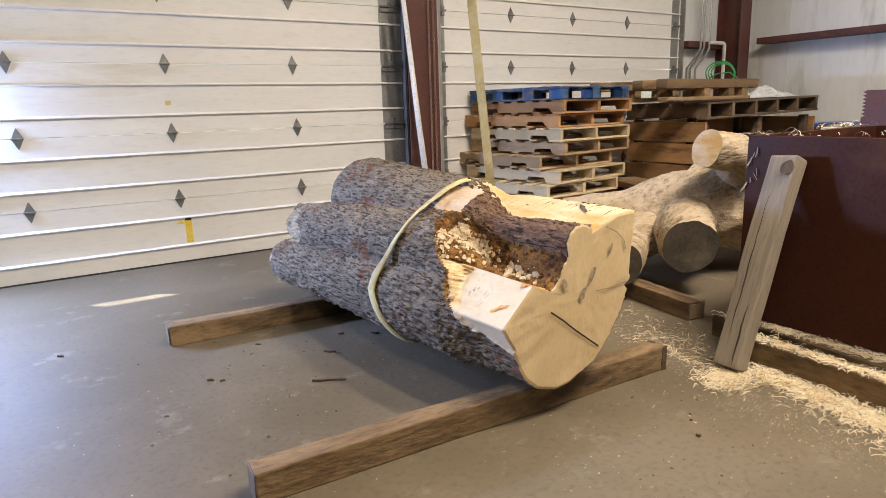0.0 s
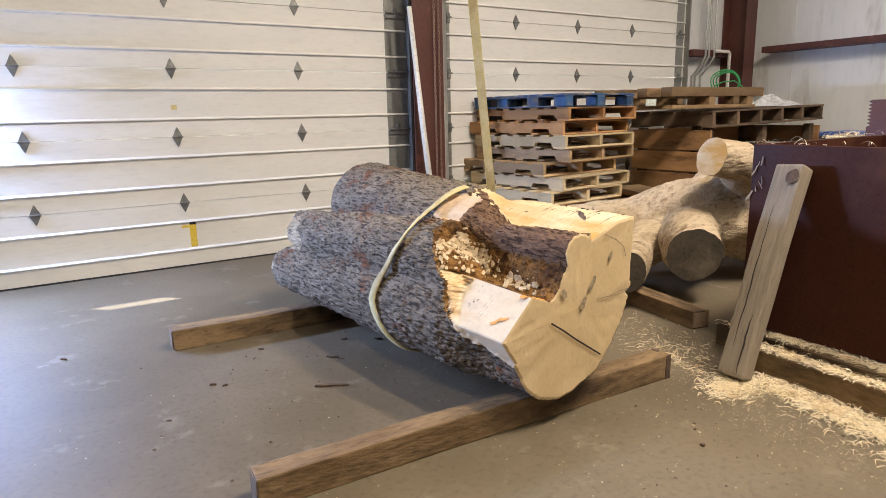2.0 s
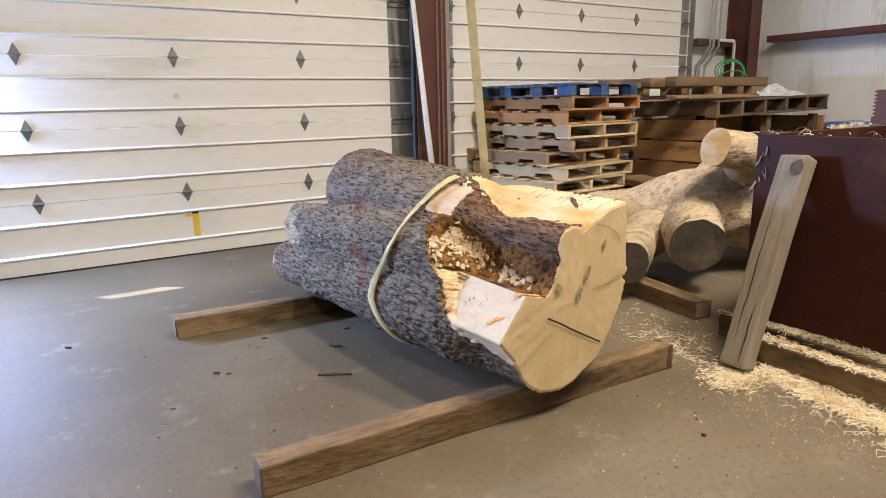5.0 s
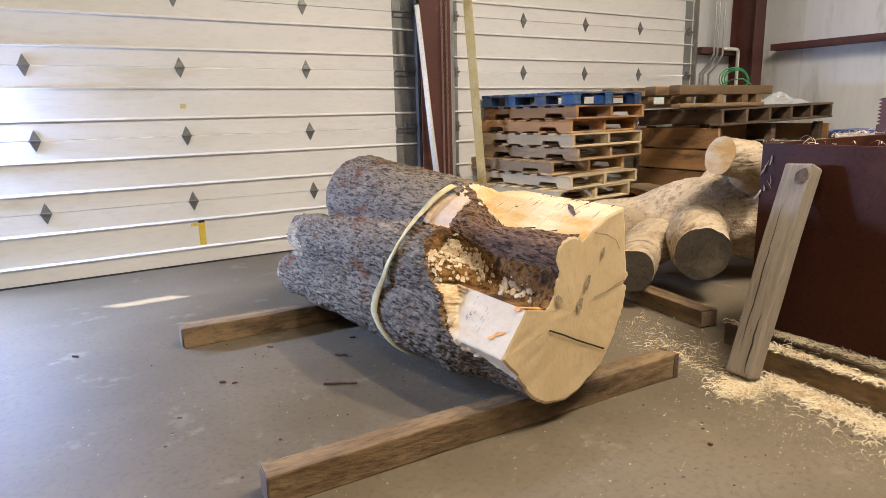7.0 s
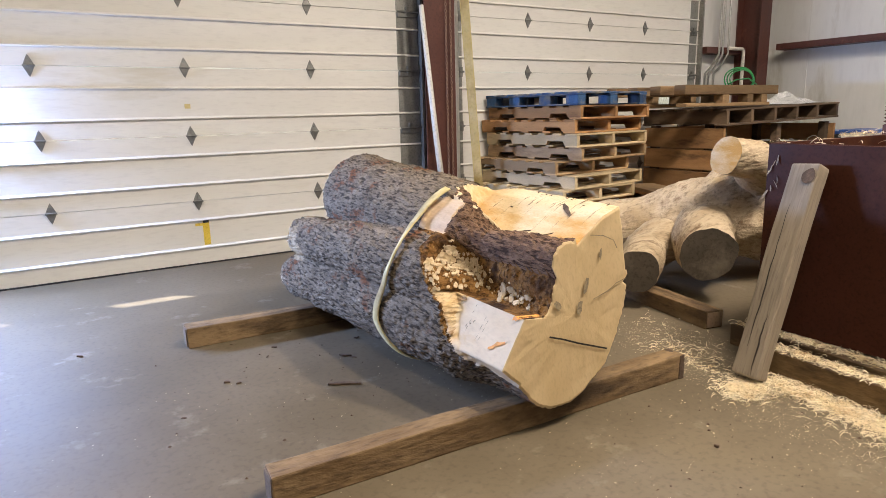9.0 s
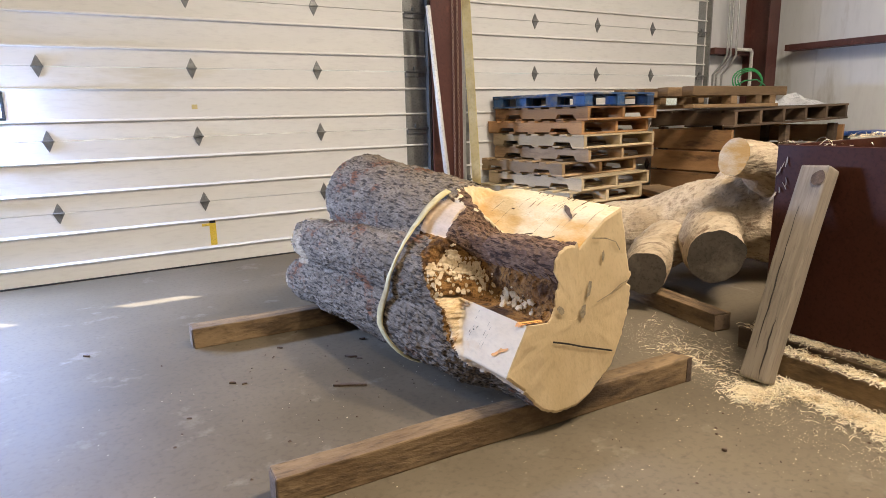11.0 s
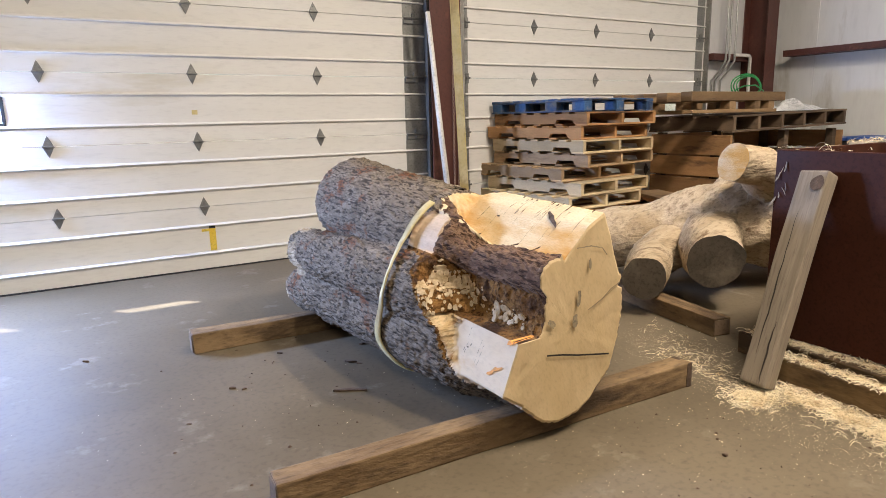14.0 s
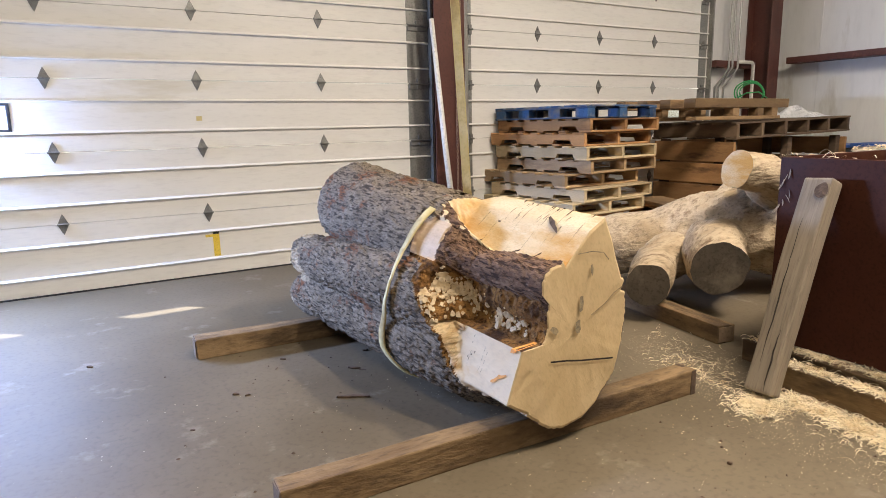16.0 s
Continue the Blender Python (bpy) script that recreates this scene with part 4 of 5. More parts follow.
def build_leg():
    leg = thing("lifting_strap", pose(-1.55, -2.95, 0.6), "worn yellow web strap hanging taut from the hoist", "strap")
    for k, (dx, dy, w) in enumerate(((0.0, 0.0, 0.018), (0.012, 0.03, 0.015))):
        bm = bmesh.new()
        rows = []
        for i in range(41):
            z = -0.05 + 3.2 * i / 40
            a = radians(42 + 14 * math.sin(z * 2.2 + k))
            c, s = math.cos(a) * w, -math.sin(a) * w
            rows.append([bm.verts.new((dx + c * u + s * v * 0.12, dy + s * u * 1.0 + abs(c) * v * 0.12, z)) for u, v in ((-1, -1), (1, -1), (1, 1), (-1, 1))])
        for a, b in zip(rows, rows[1:]):
            for q in range(4):
                bm.faces.new((a[q], a[(q + 1) % 4], b[(q + 1) % 4], b[q]))
        bmesh.ops.recalc_face_normals(bm, faces=list(bm.faces))
        part("web_ply", bm, M["strap"], leg)
    return leg


leg = build_leg()


# ---- pallets ----


def lumber(lx, ly, lz, bevel=0.003):
    return box(-lx / 2, lx / 2, -ly / 2, ly / 2, 0, lz, bevel)


def notched(length, w, h):
    """A stringer along y with two fork notches in its underside."""
    n0, n1, nd = 0.15, 0.38, 0.038
    L = length / 2
    prof = [(-L, 0), (-L + n0, 0), (-L + n0 + 0.02, nd), (-L + n1 - 0.02, nd), (-L + n1, 0), (L - n1, 0), (L - n1 + 0.02, nd), (L - n0 - 0.02, nd), (L - n0, 0), (L, 0), (L, h), (-L, h)]
    return extrude_profile(prof, -w / 2, w / 2)


PW, PL, PH = 1.016, 1.219, 0.122


def stringer_pallet(material, label, seed):
    rnd = random.Random(seed)
    p = thing("pallet", Matrix(), label, "pallet", "stacked pallets")
    st = mesh_of("stringer", notched(PL, 0.036, 0.09), material)
    for x in (-PW / 2 + 0.02, 0, PW / 2 - 0.02):
        o = new("stringer", st)
        o.parent = p
        o.location = (x, 0, 0.016)
    wide = mesh_of("deck_board", lumber(PW, 0.14, 0.016), material)
    thin = mesh_of("deck_board", lumber(PW, 0.09, 0.016), material)
    for i in range(7):
        o = new("deck_board", wide if i in (0, 6) else thin)
        o.parent = p
        o.matrix_basis = pose(rnd.uniform(-0.006, 0.006), -PL / 2 + 0.07 + i * (PL - 0.14) / 6 + rnd.uniform(-0.01, 0.01), 0.106, 0, 0, rnd.uniform(-0.6, 0.6))
    for i in range(5):
        o = new("bottom_board", wide if i in (0, 4) else thin)
        o.parent = p
        o.matrix_basis = pose(rnd.uniform(-0.006, 0.006), -PL / 2 + 0.07 + i * (PL - 0.14) / 4, 0.0, 0, 0, rnd.uniform(-0.6, 0.6))
    return p


def block_pallet(material, label):
    p = thing("pallet", Matrix(), label, "pallet", "stacked pallets")
    blk = mesh_of("block", lumber(0.10, 0.145, 0.075), material)
    top = mesh_of("deck_board", lumber(PW, 0.12, 0.016), material)
    run = mesh_of("runner", lumber(0.12, PL, 0.014), material)
    for x in (-PW / 2 + 0.06, 0, PW / 2 - 0.06):
        for y in (-PL / 2 + 0.0725, -PL / 6, PL / 6, PL / 2 - 0.0725):
            o = new("block", blk)
            o.parent = p
            o.location = (x, y, 0.014)
        for z in (0.0, 0.089):
            o = new("runner", run)
            o.parent = p
            o.location = (x, 0, z)
    for i in range(8):
        o = new("deck_board", top)
        o.parent = p
        o.location = (0, -PL / 2 + 0.06 + i * (PL - 0.12) / 7, 0.103)
    return p


STACK_TURN = 6.6
corner = Vector((0.53, -1.27, 0))
sx, sy = Vector((math.cos(radians(STACK_TURN)), math.sin(radians(STACK_TURN)), 0)), Vector((-math.sin(radians(STACK_TURN)), math.cos(radians(STACK_TURN)), 0))
base = corner + sx * PW / 2 + sy * PL / 2
LAYERS = [("pallet_brown", 0.02, 0.00, 1), ("pallet", -0.02, 0.02, -1), ("pallet_brown", -0.02, -0.02, 1.5), ("pallet_light", -0.20, -0.04, -1.5), ("pallet_light", -0.10, -0.05, 0.5), ("pallet", -0.12, 0.1, -3),
          ("pallet", 0.03, 0.0, 1.2), ("pallet_light", -0.02, -0.03, -1.2), ("pallet_brown", -0.02, 0.04, 1.0), ("pallet_brown", 0.03, -0.01, -0.6)]
protos = {}
z = 0.0
for i, (mt, dx, dy, rot) in enumerate(LAYERS):
    m = Matrix.Translation(base + sx * dx + sy * dy + Vector((0, 0, z))) @ pose(0, 0, 0, 0, 0, STACK_TURN + rot)
    lab = {"pallet": "tan wooden stringer pallet in a stack", "pallet_brown": "orange-brown wooden stringer pallet in a stack", "pallet_light": "pale weathered wooden stringer pallet in a stack"}[mt]
    if mt in protos:
        copy_thing(protos[mt], m)
    else:
        protos[mt] = stringer_pallet(M[mt], lab, i)
        protos[mt].matrix_basis = m
    z += PH + 0.002
blue = block_pallet(M["pallet_blue"], "worn blue painted block pallet on top of the stack")
blue.matrix_basis = Matrix.Translation(base + sx * 0.0 + Vector((0, 0, z))) @ pose(0, 0, 0, 0, 0, STACK_TURN - 0.8)

# second stack: crate boards, long dark pallet, loose pallet on top
CRX, CRY = 2.28, -1.5
crate = thing("crate", pose(CRX, CRY, 0), "large brown wooden crate with plank sides", "crate")
for k in range(4):
    zz = 0.10 + k * 0.225
    for nm, args in (("plank", (0.0, 0.035, 0.0, 1.0)), ("plank", (2.05, 2.085, 0.0, 1.0))):
        part(nm, box(args[0], args[1], args[2], args[3], zz, zz + 0.205, 0.004), M["pallet_brown"], crate)
    for yy in (0.0, 0.965)[0 if k < 2 else 1:]:
        part("plank", box(0.037, 2.048, yy, yy + 0.035, zz, zz + 0.205, 0.004), M["pallet_brown"], crate)
for xx in (0.05, 1.0, 1.95):
    for yy in (0.05, 0.88):
        part("post", box(xx, xx + 0.08, yy, yy + 0.08, 0, 1.0, 0.004), M["pallet_dark"], crate)


def long_pallet(name, lx, ly, h, material, label, m, boards):
    p = thing(name, m, label, "pallet", "pallets on the crate")
    n = max(4, int(lx / 0.42) + 1)
    for i in range(n):
        x = 0.04 + (lx - 0.08) * i / (n - 1)
        part("stringer", box(x - 0.022, x + 0.022, 0, ly, 0.02, h - 0.02, 0.003), material, p)
    for i in range(boards):
        y = (ly - 0.12) * i / (boards - 1)
        part("deck_board", box(0, lx, y, y + 0.12, h - 0.02, h, 0.003), material, p)
    for i in range(3):
        y = (ly - 0.12) * i / 2
        part("bottom_board", box(0, lx, y, y + 0.12, 0, 0.02, 0.003), material, p)
    return p


long_pallet("pallet", 2.1, 1.05, 0.17, M["pallet_dark"], "long dark weathered wooden pallet on the crate", pose(CRX - 0.01, CRY - 0.02, 1.003, 0, -1.2, 0), 7)
rack_p = thing("pallet", pose(CRX - 0.62, CRY + 0.0, 1.2), "aged brown heavy wooden pallet lying on the long dark pallet", "pallet", "pallets on the crate")
for yy in (0.0, 0.29, 0.58, 0.87):
    part("deck_board", box(0, 1.5, yy, yy + 0.13, 0.115, 0.205, 0.005), M["pallet_aged"], rack_p)
for yy in (0.0, 0.45, 0.87):
    part("bottom_board", box(0.02, 1.36, yy, yy + 0.12, 0.0, 0.035, 0.004), M["pallet_aged"], rack_p)
    for xx in (0.58, 0.98, 1.22):
        part("block", box(xx, xx + 0.1, yy + 0.005, yy + 0.115, 0.035, 0.115, 0.004), M["pallet_aged"], rack_p)

# ---- container of dark film-faced boards, timbers under it, prop ----
BX = -0.58
binn = thing("board_container", pose(BX, -3.745, 0.0), "dark red-brown film-faced board container holding wood shavings", "container")
part("side_board", box(0.0, 0.018, -2.6, 0.0, 0.125, 1.025, 0.002), M["film"], binn)
part("side_board", box(1.25, 1.268, -2.6, 0.0, 0.125, 1.025, 0.002), M["film"], binn)
part("end_board", box(0.019, 1.249, -0.018, 0.0, 0.125, 1.025, 0.002), M["film"], binn)
part("end_board", box(0.019, 1.249, -2.6, -2.582, 0.125, 1.025, 0.002), M["film"], binn)
part("bottom_board", box(0.019, 1.249, -2.581, -0.019, 0.125, 0.145, 0.002), M["film"], binn)
timber("timber", (-0.92, -6.4), (-0.775, -3.93), 0.10, 0.11, M["beam"], "brown square timber before the board container", seed=31, tip="endcut", group="timbers under the container")
timber("timber", (-0.73, -6.2), (-0.595, -3.66), 0.10, 0.11, M["beam"], "brown square timber under the edge of the board container", seed=37, tip="endcut", group="timbers under the container")
timber("timber", (0.6, -6.2), (0.6, -3.66), 0.10, 0.11, M["beam"], "brown square timber under the board container", seed=41, tip="endcut", group="timbers under the container")
prop = thing("prop_timber", Matrix(), "grey weathered square timber leaning against the container", "timber")
part("body", rough_box(0.98, 0.128, 0.082, bevel=0.012, cuts=18, amount=0.006, seed=3.3), M["prop"], prop)
for y0, x0, x1 in ((-0.018, -0.36, 0.30), (0.03, -0.48, -0.2)):
    bm = tube([(x0 + (x1 - x0) * k / 14, y0 + 0.006 * noise.noise(Vector((k * 0.6, y0 * 50, 0))), 0.0825) for k in range(15)], [0.0005 + 0.0028 * math.sin(math.pi * k / 14) for k in range(15)], 6)
    part("crack", bm, M["dark"], prop, "dark drying crack")
bm = bmesh.new()
ring = [bm.verts.new((0.43 + 0.035 * (1 + 0.3 * noise.noise(Vector((math.cos(k * 0.39), math.sin(k * 0.39), 2)))) * math.cos(k * 0.3927), 0.030 + 0.030 * math.sin(k * 0.3927), 0.0845)) for k in range(16)]
bm.faces.new(ring)
part("knot", bm, M["chip"], prop, "dark knot")
pa, pb = Vector((-0.962, -3.998, 0.02)), Vector((-0.605, -3.985, 0.910))
dv = (pb - pa).normalized()
side = Vector((-0.05, -1, 0)).cross(dv).normalized()
rotm = Matrix((dv, side.cross(dv) * -1, side)).transposed().to_4x4()
prop.matrix_basis = Matrix.Translation((pa + pb) / 2) @ rotm

# ---- peeled forked log behind ----
pl = thing("peeled_log", pose(0, 0, 0), "pale peeled forked log lying behind on timbers", "log")


def gnarly(points, radii, seed, sides=72, per=18, rough=0.085):
    bm = bmesh.new()
    pts = [Vector(p) for p in points]
    rows = []
    tang = [(pts[min(q + 1, len(pts) - 1)] - pts[max(q - 1, 0)]).normalized() for q in range(len(pts))]
    n = (len(pts) - 1) * per
    for j in range(n + 1):
        f = j / per
        k = min(int(f), len(pts) - 2)
        t = f - k
        p = pts[k].lerp(pts[k + 1], t)
        d = tang[k].lerp(tang[k + 1], t).normalized()
        r = radii[k] + (radii[k + 1] - radii[k]) * t
        a = d.cross(Vector((0, 0, 1))).normalized()
        c = a.cross(d)
        row = []
        for i in range(sides):
            th = 2 * math.pi * i / sides
            u = a * math.cos(th) + c * math.sin(th)
            q = p + u * r
            g = 1 + rough * 2 * noise.noise(q * 3 + Vector((seed, 0, 0))) + rough * fbm(q.x * 9 + seed, q.y * 9, q.z * 9, 3)
            row.append(bm.verts.new(p + u * r * g))
        rows.append(row)
    for a, b in zip(rows, rows[1:]):
        for i in range(sides):
            bm.faces.new((a[i], a[(i + 1) % sides], b[(i + 1) % sides], b[i]))
    bm.faces.new(rows[-1])
    e = bmesh.new()
    ctr = sum((v.co for v in rows[0]), Vector()) / sides
    ring = [e.verts.new(v.co + (pts[0] - pts[1]).normalized() * 0.0015) for v in rows[0]]
    cv = e.verts.new(ctr + (pts[0] - pts[1]).normalized() * 0.003)
    for i in range(sides):
        e.faces.new((ring[i], ring[(i + 1) % sides], cv))
    bmesh.ops.recalc_face_normals(bm, faces=list(bm.faces))
    bmesh.ops.recalc_face_normals(e, faces=list(e.faces))
    return bm, e


for nm, pts, rad, sd, endm, lab in (
        ("trunk", [(-0.55, -2.15, 0.34), (0.0, -2.45, 0.36), (0.35, -2.72, 0.42), (0.75, -2.88, 0.50), (1.3, -2.9, 0.52), (2.0, -2.85, 0.50)], [0.15, 0.22, 0.29, 0.37, 0.40, 0.38], 1.0, "greyend", "peeled pale wood"),
        ("branch", [(-0.20, -3.19, 0.33), (0.02, -2.97, 0.37), (0.35, -2.74, 0.36), (0.8, -2.55, 0.40)], [0.165, 0.185, 0.235, 0.30], 4.0, "greyend", "grey weathered sawn branch"),
        ("branch", [(-0.60, -2.98, 0.24), (-0.2, -2.72, 0.28), (0.4, -2.5, 0.36)], [0.13, 0.15, 0.2], 9.0, "greyend", "dark sawn branch"),
        ("stub", [(0.055, -3.085, 0.905), (0.27, -3.12, 0.86), (0.7, -2.98, 0.66)], [0.122, 0.13, 0.17], 6.0, "sapwood", "pale sawn branch stub")):
    bm, e = gnarly(pts, rad, sd)
    o = part(nm, bm, M["barkless"], pl, lab, smooth=True)
    part("sawn_end", e, M[endm], o, "sawn end grain")
timber("timber", (-0.33, -2.5), (-0.50, -3.46), 0.12, 0.10, M["beam"], "dark timber under the peeled log", seed=21, tip="endcut", group="timbers under the peeled log")

# ---- shavings, chips, dust ----


def ribbons(spots, seed, lmin, lmax, curl):
    """Curled shavings: spots are functions that give a place."""
    rnd = random.Random(seed)
    verts, faces = [], []
    for place, count in spots:
        for _ in range(count):
            x, y, z = place(rnd)
            yaw, ln, w = rnd.uniform(0, 6.28), rnd.uniform(lmin, lmax), rnd.uniform(0.0005, 0.0014)
            lift, cv = rnd.uniform(0.0, curl), rnd.uniform(-1.2, 1.2)
            n0 = len(verts)
            steps = 5
            px, py = x, y
            for s in range(steps + 1):
                a = yaw + cv * s / steps * 2.2
                h = z + 0.001 + lift * math.sin(math.pi * s / steps) * ln
                verts.append((px - math.sin(a) * w, py + math.cos(a) * w, h))
                verts.append((px + math.sin(a) * w, py - math.cos(a) * w, h + rnd.uniform(0, 0.003)))
                px += math.cos(a) * ln / steps
                py += math.sin(a) * ln / steps
            for s in range(steps):
                b = n0 + 2 * s
                faces.append((b, b + 1, b + 3, b + 2))
    me = bpy.data.meshes.new("shavings")
    me.from_pydata(verts, [], faces)
    me.materials.append(M["shaving"])
    return me


def band(x0, y0, x1, y1, w, z):
    def f(r):
        t = r.random()
        g = r.gauss(0, w)
        return x0 + (x1 - x0) * t + g, y0 + (y1 - y0) * t + r.gauss(0, w), z + r.uniform(0, 0.012)
    return f


shv = new("shavings", ribbons([
    (band(-0.79, -3.97, -0.90, -6.0, 0.022, 0.111), 2600), (band(-0.60, -3.70, -0.70, -6.0, 0.020, 0.111), 2600),
    (band(-0.90, -4.05, -1.06, -5.2, 0.045, 0.0), 5200), (band(-0.93, -3.45, -1.02, -4.0, 0.06, 0.0), 260),
    (band(-1.0, -4.03, -1.16, -4.07, 0.045, 0.0), 1300), (band(-0.66, -3.15, -0.95, -3.8, 0.11, 0.0), 120), (band(-1.0, -4.4, -1.1, -5.4, 0.09, 0.0), 900)], 11, 0.012, 0.055, 0.3))
tagged(shv, "pale curled wood shavings and sawdust on the floor", "shavings", kind="stuff")
top_shv = new("shavings", ribbons([(band(-0.57, -3.75, -0.57, -6.0, 0.004, 1.026), 60), (band(0.15, -3.73, 0.5, -3.73, 0.03, 1.025), 70)], 12, 0.02, 0.07, 0.4))
tagged(top_shv, "pale wood shavings on the container rim", "shavings", kind="stuff")


torn = random.Random(23)
for i in range(8):
    ln, w = torn.uniform(0.025, 0.06), torn.uniform(0.002, 0.006)
    bm = bmesh.new()
    cols = []
    for k in range(5):
        f = k / 4
        a = w * (0.35 + 0.65 * math.sin(math.pi * (0.15 + 0.8 * f)))
        cols.append((bm.verts.new((-0.006 - 0.012 * f * f, -a, -ln * f)), bm.verts.new((-0.003 - 0.012 * f * f, a, -ln * f + 0.004))))
    for p, q in zip(cols, cols[1:]):
        bm.faces.new((p[0], p[1], q[1], q[0]))
    part("torn_edge", bm, M["prop" if i % 2 else "barkless"], binn, "torn pale board edge", at=pose(0.0, -0.012 - 0.014 * (i % 4), 0.80 + 0.024 * i, 0, 0, 0) @ pose(0, 0, 0, torn.uniform(-60, 40), 0, 0))


def specks(count, seed, material, name, label, smin, smax, area, thick):
    rnd = random.Random(seed)
    verts, faces = [], []
    for _ in range(count):
        x0, x1, y0, y1 = area[rnd.randrange(len(area))]
        x, y, s, a = rnd.uniform(x0, x1), rnd.uniform(y0, y1), rnd.uniform(smin, smax) * rnd.random() ** 0.7, rnd.uniform(0, 6.28)
        el = rnd.uniform(0.3, 1.0)
        n0 = len(verts)
        for k in range(5):
            t = k * 2 * math.pi / 5
            u, v = math.cos(t) * s, math.sin(t) * s * el
            verts.append((x + u * math.cos(a) - v * math.sin(a), y + u * math.sin(a) + v * math.cos(a), 0.0005))
        verts.append((x, y, thick * rnd.uniform(0.5, 1.5)))
        faces += [(n0 + k, n0 + (k + 1) % 5, n0 + 5) for k in range(5)]
    me = bpy.data.meshes.new(name)
    me.from_pydata(verts, [], faces)
    me.materials.append(material)
    return tagged(new(name, me), label, "debris", kind="stuff")


specks(1000, 3, M["shaving"], "sawdust_specks", "scattered pale sawdust specks on the concrete", 0.001, 0.0045, [(-3.9, -1.9, -4.6, -2.6), (-2.3, -0.9, -5.0, -3.8), (-2.2, -1.0, -3.6, -2.6), (-1.6, -0.7, -4.6, -3.1)], 0.002)
specks(5200, 8, M["shaving"], "sawdust_film", "thin film of pale sawdust on the concrete", 0.0008, 0.0035, [(-1.12, -0.72, -3.95, -3.25), (-1.0, -0.6, -3.7, -3.1), (-1.2, -0.9, -4.2, -3.6), (-1.35, -0.95, -4.9, -4.05)], 0.0012)
specks(150, 4, M["chip"], "bark_crumbs", "scattered dark bark crumbs on the concrete", 0.002, 0.011, [(-2.9, -1.6, -3.3, -2.2), (-3.3, -1.8, -3.6, -2.0), (-2.0, -1.0, -4.6, -3.9)], 0.005)


def bark_chip(x, y, ln, w, rz, seed):
    bm = rough_box(ln, w, 0.010, bevel=0.003, cuts=6, amount=0.012, seed=seed)
    for v in bm.verts:
        v.co.y += 0.25 * w * math.sin(v.co.x / ln * 5 + seed)
        v.co.y *= 1.1 - 1.4 * abs(v.co.x / ln)
        v.co.z = max(v.co.z, 0.0)
    ob = part("bark_chip", bm, M["chip"], None, at=pose(x, y, 0.0005, 0, 0, rz))
    tagged(ob, "loose dark splinter of bark on the floor", "bark chip", "bark chips on the floor")


for c in ((-2.5, -2.99, 0.15, 0.02, -29.6, 1), (-3.51, -1.87, 0.0372, 0.0155, -38, 2), (-3.18, -2.92, 0.0217, 0.0124, -14, 3), (-1.605, -4.27, 0.0186, 0.0112, -44, 4), (-2.36, -2.66, 0.0682, 0.0186, -44, 5), (-2.33, -2.7, 0.0434, 0.0124, -56, 6),
          (-2.95, -2.66, 0.031, 0.0124, -32, 7), (-2.9, -2.7, 0.0248, 0.0124, -2, 8), (-2.62, -2.33, 0.031, 0.0112, -26, 9), (-2.05, -2.55, 0.0434, 0.0124, -38, 10), (-2.2, -2.45, 0.031, 0.0124, -14, 11), (-1.52, -4.18, 0.0124, 0.00744, -32, 12)):
    bark_chip(*c)

# ---- things by the corner ----
hose = bmesh.new()
for q in range(3):
    rr = 0.155 + 0.022 * q
    tube([(rr * math.cos(a), 0.02 * q + 0.01 * math.sin(3 * a), rr * 0.72 * math.sin(a)) for a in [radians(-60 + 300 * i / 28) for i in range(29)]], 0.0075, 8, hose)
tube([(-0.2, -0.03, -0.05), (-0.1, -0.05, 0.0), (0.05, -0.06, 0.01), (0.18, -0.04, -0.06)], 0.0075, 8, hose)
tagged(part("hose", hose, M["green"], None, at=pose(3.58, -0.78, 1.50, 0, 0, -20), smooth=True), "coiled bright green rubber hose on the pallets", "hose")
bagm = bmesh.new()
bmesh.ops.create_grid(bagm, x_segments=34, y_segments=24, size=0.5, matrix=Matrix.Diagonal((0.8, 0.7, 1, 1)))
for v in bagm.verts:
    p = v.co
    edge = max(0.0, 1 - (p.x / 0.4) ** 2) * max(0.0, 1 - (p.y / 0.35) ** 2)
    v.co.z = 0.6 * edge * (0.11 + 0.16 * noise.noise(Vector((p.x * 6, p.y * 6, 2.2))) + 0.07 * noise.noise(Vector((p.x * 17, p.y * 17, 0.3)))) + 0.004
tagged(part("plastic_bag", bagm, M["bag"], None, at=pose(3.95, -1.05, 1.212, 0, -1.2, 15)), "crumpled white plastic sheeting on the dark pallet", "plastic bag")
for (bx, by, bz, sc, mt, lab) in ((4.75, -1.25, 0.0, (0.24, 0.3, 0.88), "blackplastic", "dark plastic bin by the wall"), (4.7, -1.7, 0.0, (0.24, 0.36, 0.90), "white_pvc", "white plastic tub by the wall")):
    t = thing("storage_bin", pose(bx, by, bz), lab, "bin", "bins by the wall")
    part("body", box(-sc[0], sc[0], -sc[1] / 2, sc[1] / 2, 0, sc[2] - 0.04, 0.02, 2), M[mt], t)
    part("lid", box(-sc[0] - 0.02, sc[0] + 0.02, -sc[1] / 2 - 0.02, sc[1] / 2 + 0.02, sc[2] - 0.04, sc[2], 0.012, 2), M["bluepart"], t, "blue lid")
rack = bmesh.new()
pts = [(0, 0), (0.9, 0), (0.9, 1.24)] + [q for i in range(8) for q in ((0.03, 1.24 - i * 0.03), (0.0, 1.225 - i * 0.03))]
a = [rack.verts.new((0, -y, zz)) for y, zz in pts]
b = [rack.verts.new((0.03, -y, zz)) for y, zz in pts]
rack.faces.new(a)
rack.faces.new(list(reversed(b)))
for i in range(len(pts)):
    rack.faces.new((a[i], b[i], b[(i + 1) % len(pts)], a[(i + 1) % len(pts)]))
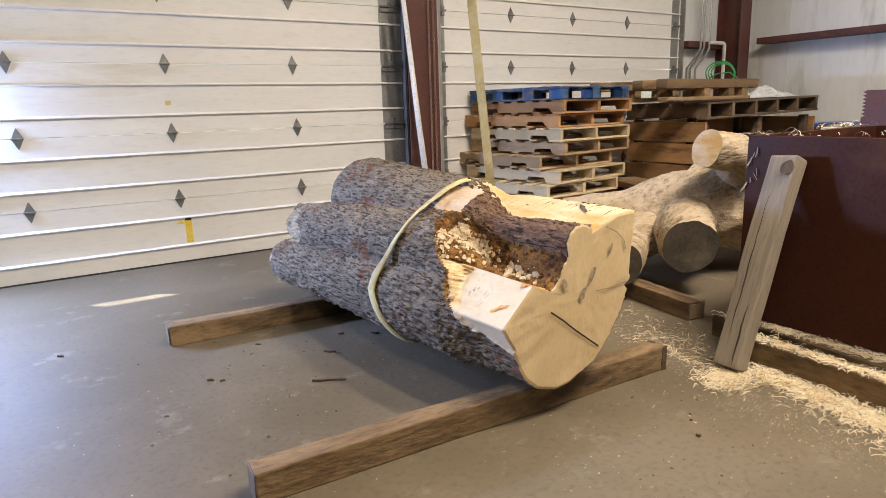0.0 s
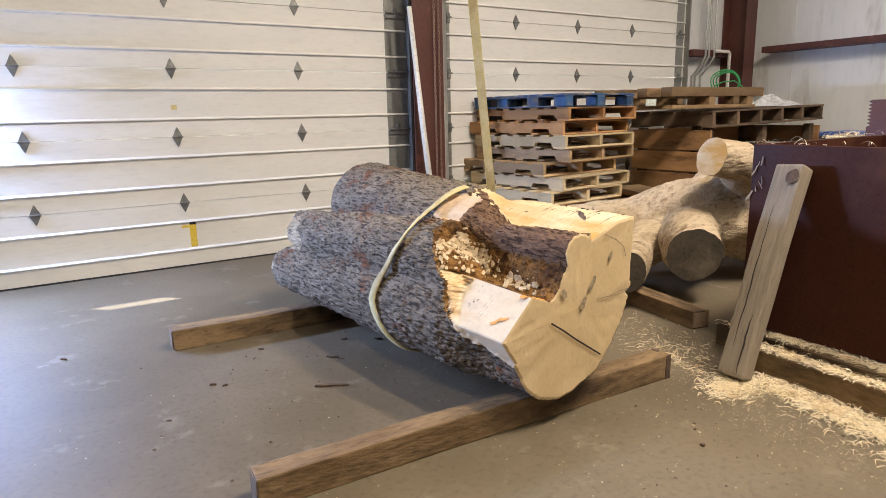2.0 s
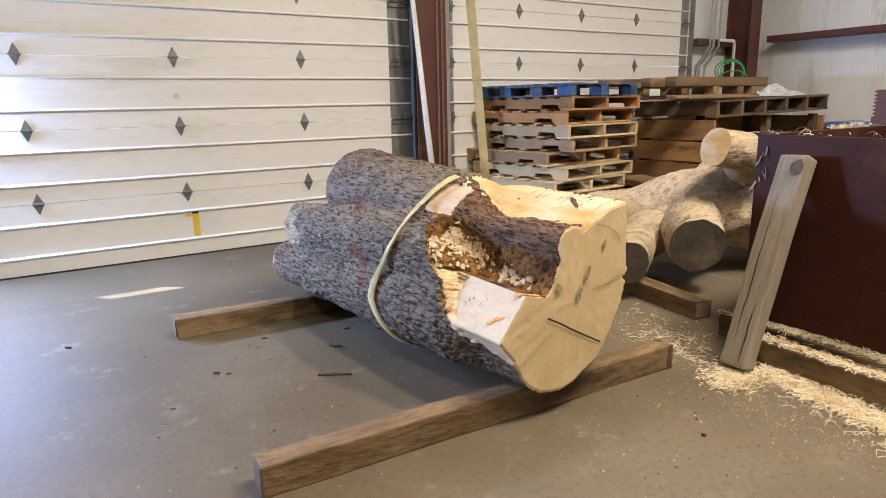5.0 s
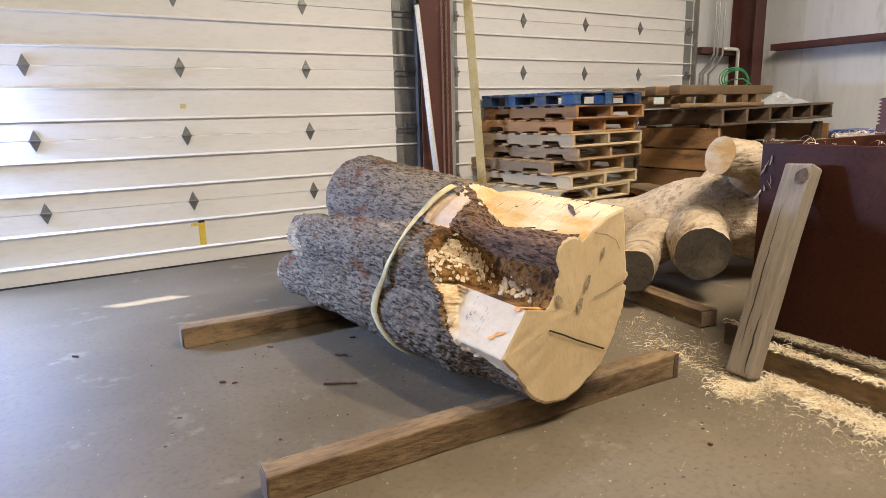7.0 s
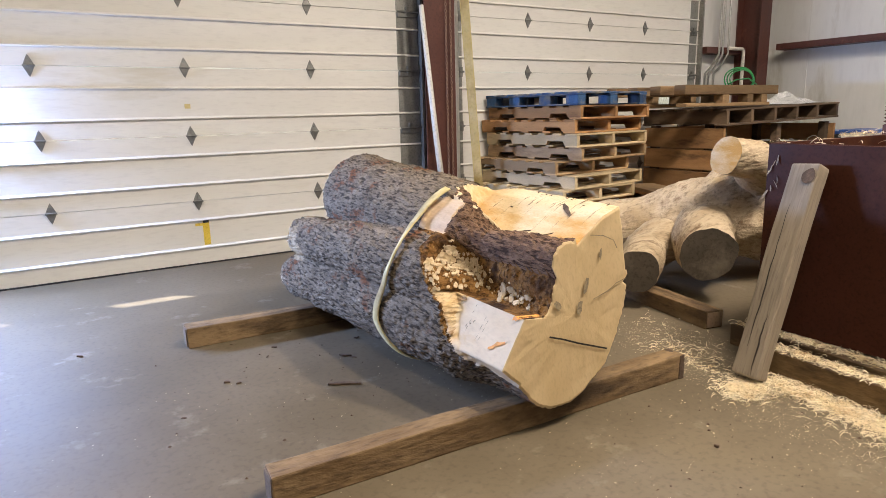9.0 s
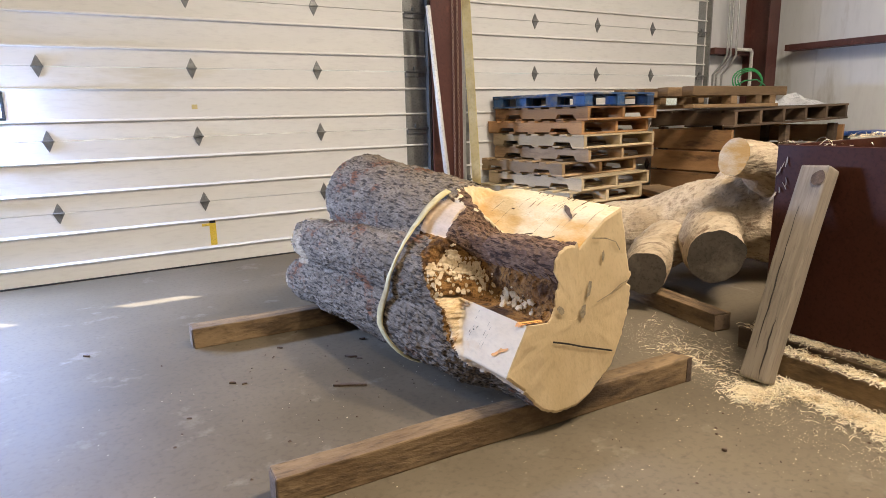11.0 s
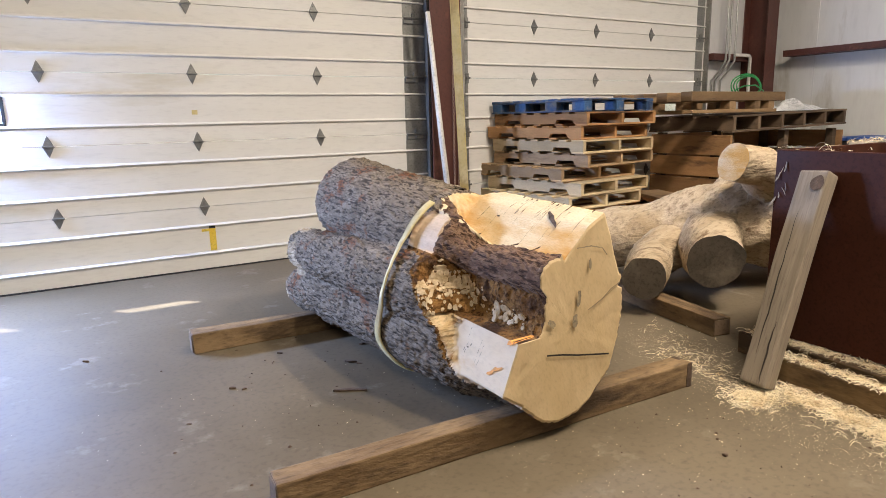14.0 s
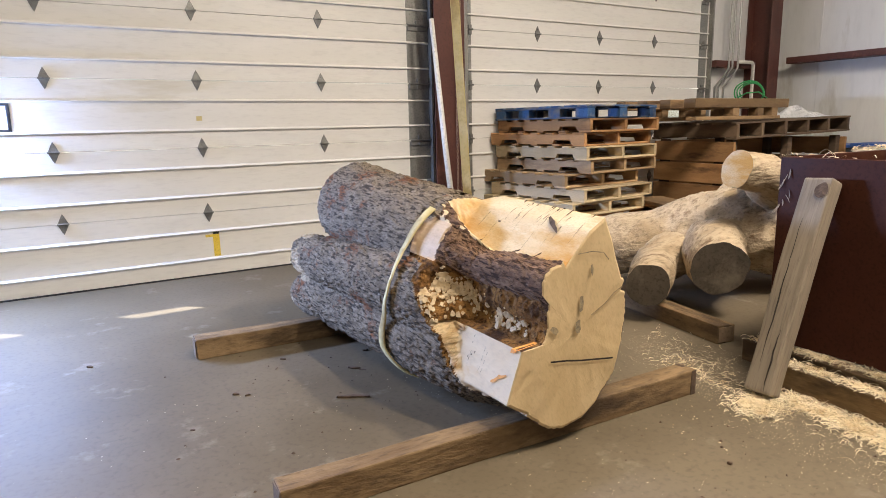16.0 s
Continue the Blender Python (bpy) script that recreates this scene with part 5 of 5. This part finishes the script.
bmesh.ops.recalc_face_normals(rack, faces=list(rack.faces))
tagged(part("steel_panel", rack, M["brown_steel"], None, at=pose(2.5, -2.84, 0)), "rust-brown steel panel with a notched edge", "panel")
pile = random.Random(17)
for i in range(15):
    x, y, zz, rz = 1.42 + pile.uniform(-0.07, 0.07), -1.55 + pile.uniform(-0.05, 0.05), 0.03 * i, pile.uniform(-7, 7)
    tagged(part("loose_board", box(-0.5, 0.5, -0.16, 0.16, 0, 0.028, 0.003), M[("pallet_light", "pallet_brown", "pallet_aged")[i % 3]], None, at=pose(x, y, zz, 0, 0, rz + 70)), "loose sawn board in a low pile", "board", "loose boards in a pile")

# ---- motion ----
LOG_ROWS = [
    (0, -0.00, 0.000, -0.000, -0.00),
    (0.5, 0.56, -0.003, 0.000, 0.05),
    (1, 1.32, -0.007, -0.000, 0.12),
    (1.5, 1.72, -0.016, 0.000, 0.15),
    (2, 2.54, -0.019, 0.000, 0.23),
    (2.5, 2.90, -0.025, 0.001, 0.26),
    (3, 4.00, -0.028, 0.003, 0.35),
    (3.5, 4.57, -0.033, 0.003, 0.41),
    (4, 5.65, -0.040, 0.005, 0.50),
    (6.5, 11.21, -0.065, 0.013, 0.99),
    (7, 11.99, -0.072, 0.015, 1.06),
    (7.5, 13.57, -0.076, 0.015, 1.20),
    (8, 14.20, -0.084, 0.014, 1.26),
    (8.5, 16.40, -0.090, 0.019, 1.45),
    (9, 16.75, -0.099, 0.016, 1.49),
    (11.5, 20.57, -0.119, 0.016, 1.82),
    (12, 22.32, -0.127, 0.016, 1.98),
    (12.5, 23.28, -0.133, 0.014, 2.06),
    (13, 23.91, -0.137, 0.013, 2.12),
    (13.5, 24.95, -0.144, 0.016, 2.21),
    (14, 26.29, -0.151, 0.015, 2.33),
    (14.5, 27.84, -0.157, 0.020, 2.47),
    (15, 27.82, -0.156, 0.021, 2.47),
    (15.5, 28.20, -0.154, 0.022, 2.50),
    (16, 28.19, -0.155, 0.024, 2.50),
]
LEG_ROWS = [
    (0, -1.513, -6.35),
    (1.5, -1.529, -6.48),
    (3.5, -1.559, -6.18),
    (7, -1.644, -4.94),
    (9, -1.697, -4.57),
    (12.5, -1.789, -2.83),
    (14.5, -1.829, -2.63),
    (16, -1.825, -3.54),
]


def motions():
    rows = [(t, pose(CX + dx, CY, CZ + dz, pitch, 0, 0) @ pose(0, 0, 0, 0, -a, 0)) for t, a, dx, dz, pitch in LOG_ROWS]
    walk(log, rows)
    walk(sling, rows)
    walk(leg, [(t, pose(x, -2.95, 0.6, 0, tilt, 0)) for t, x, tilt in LEG_ROWS])


motions()
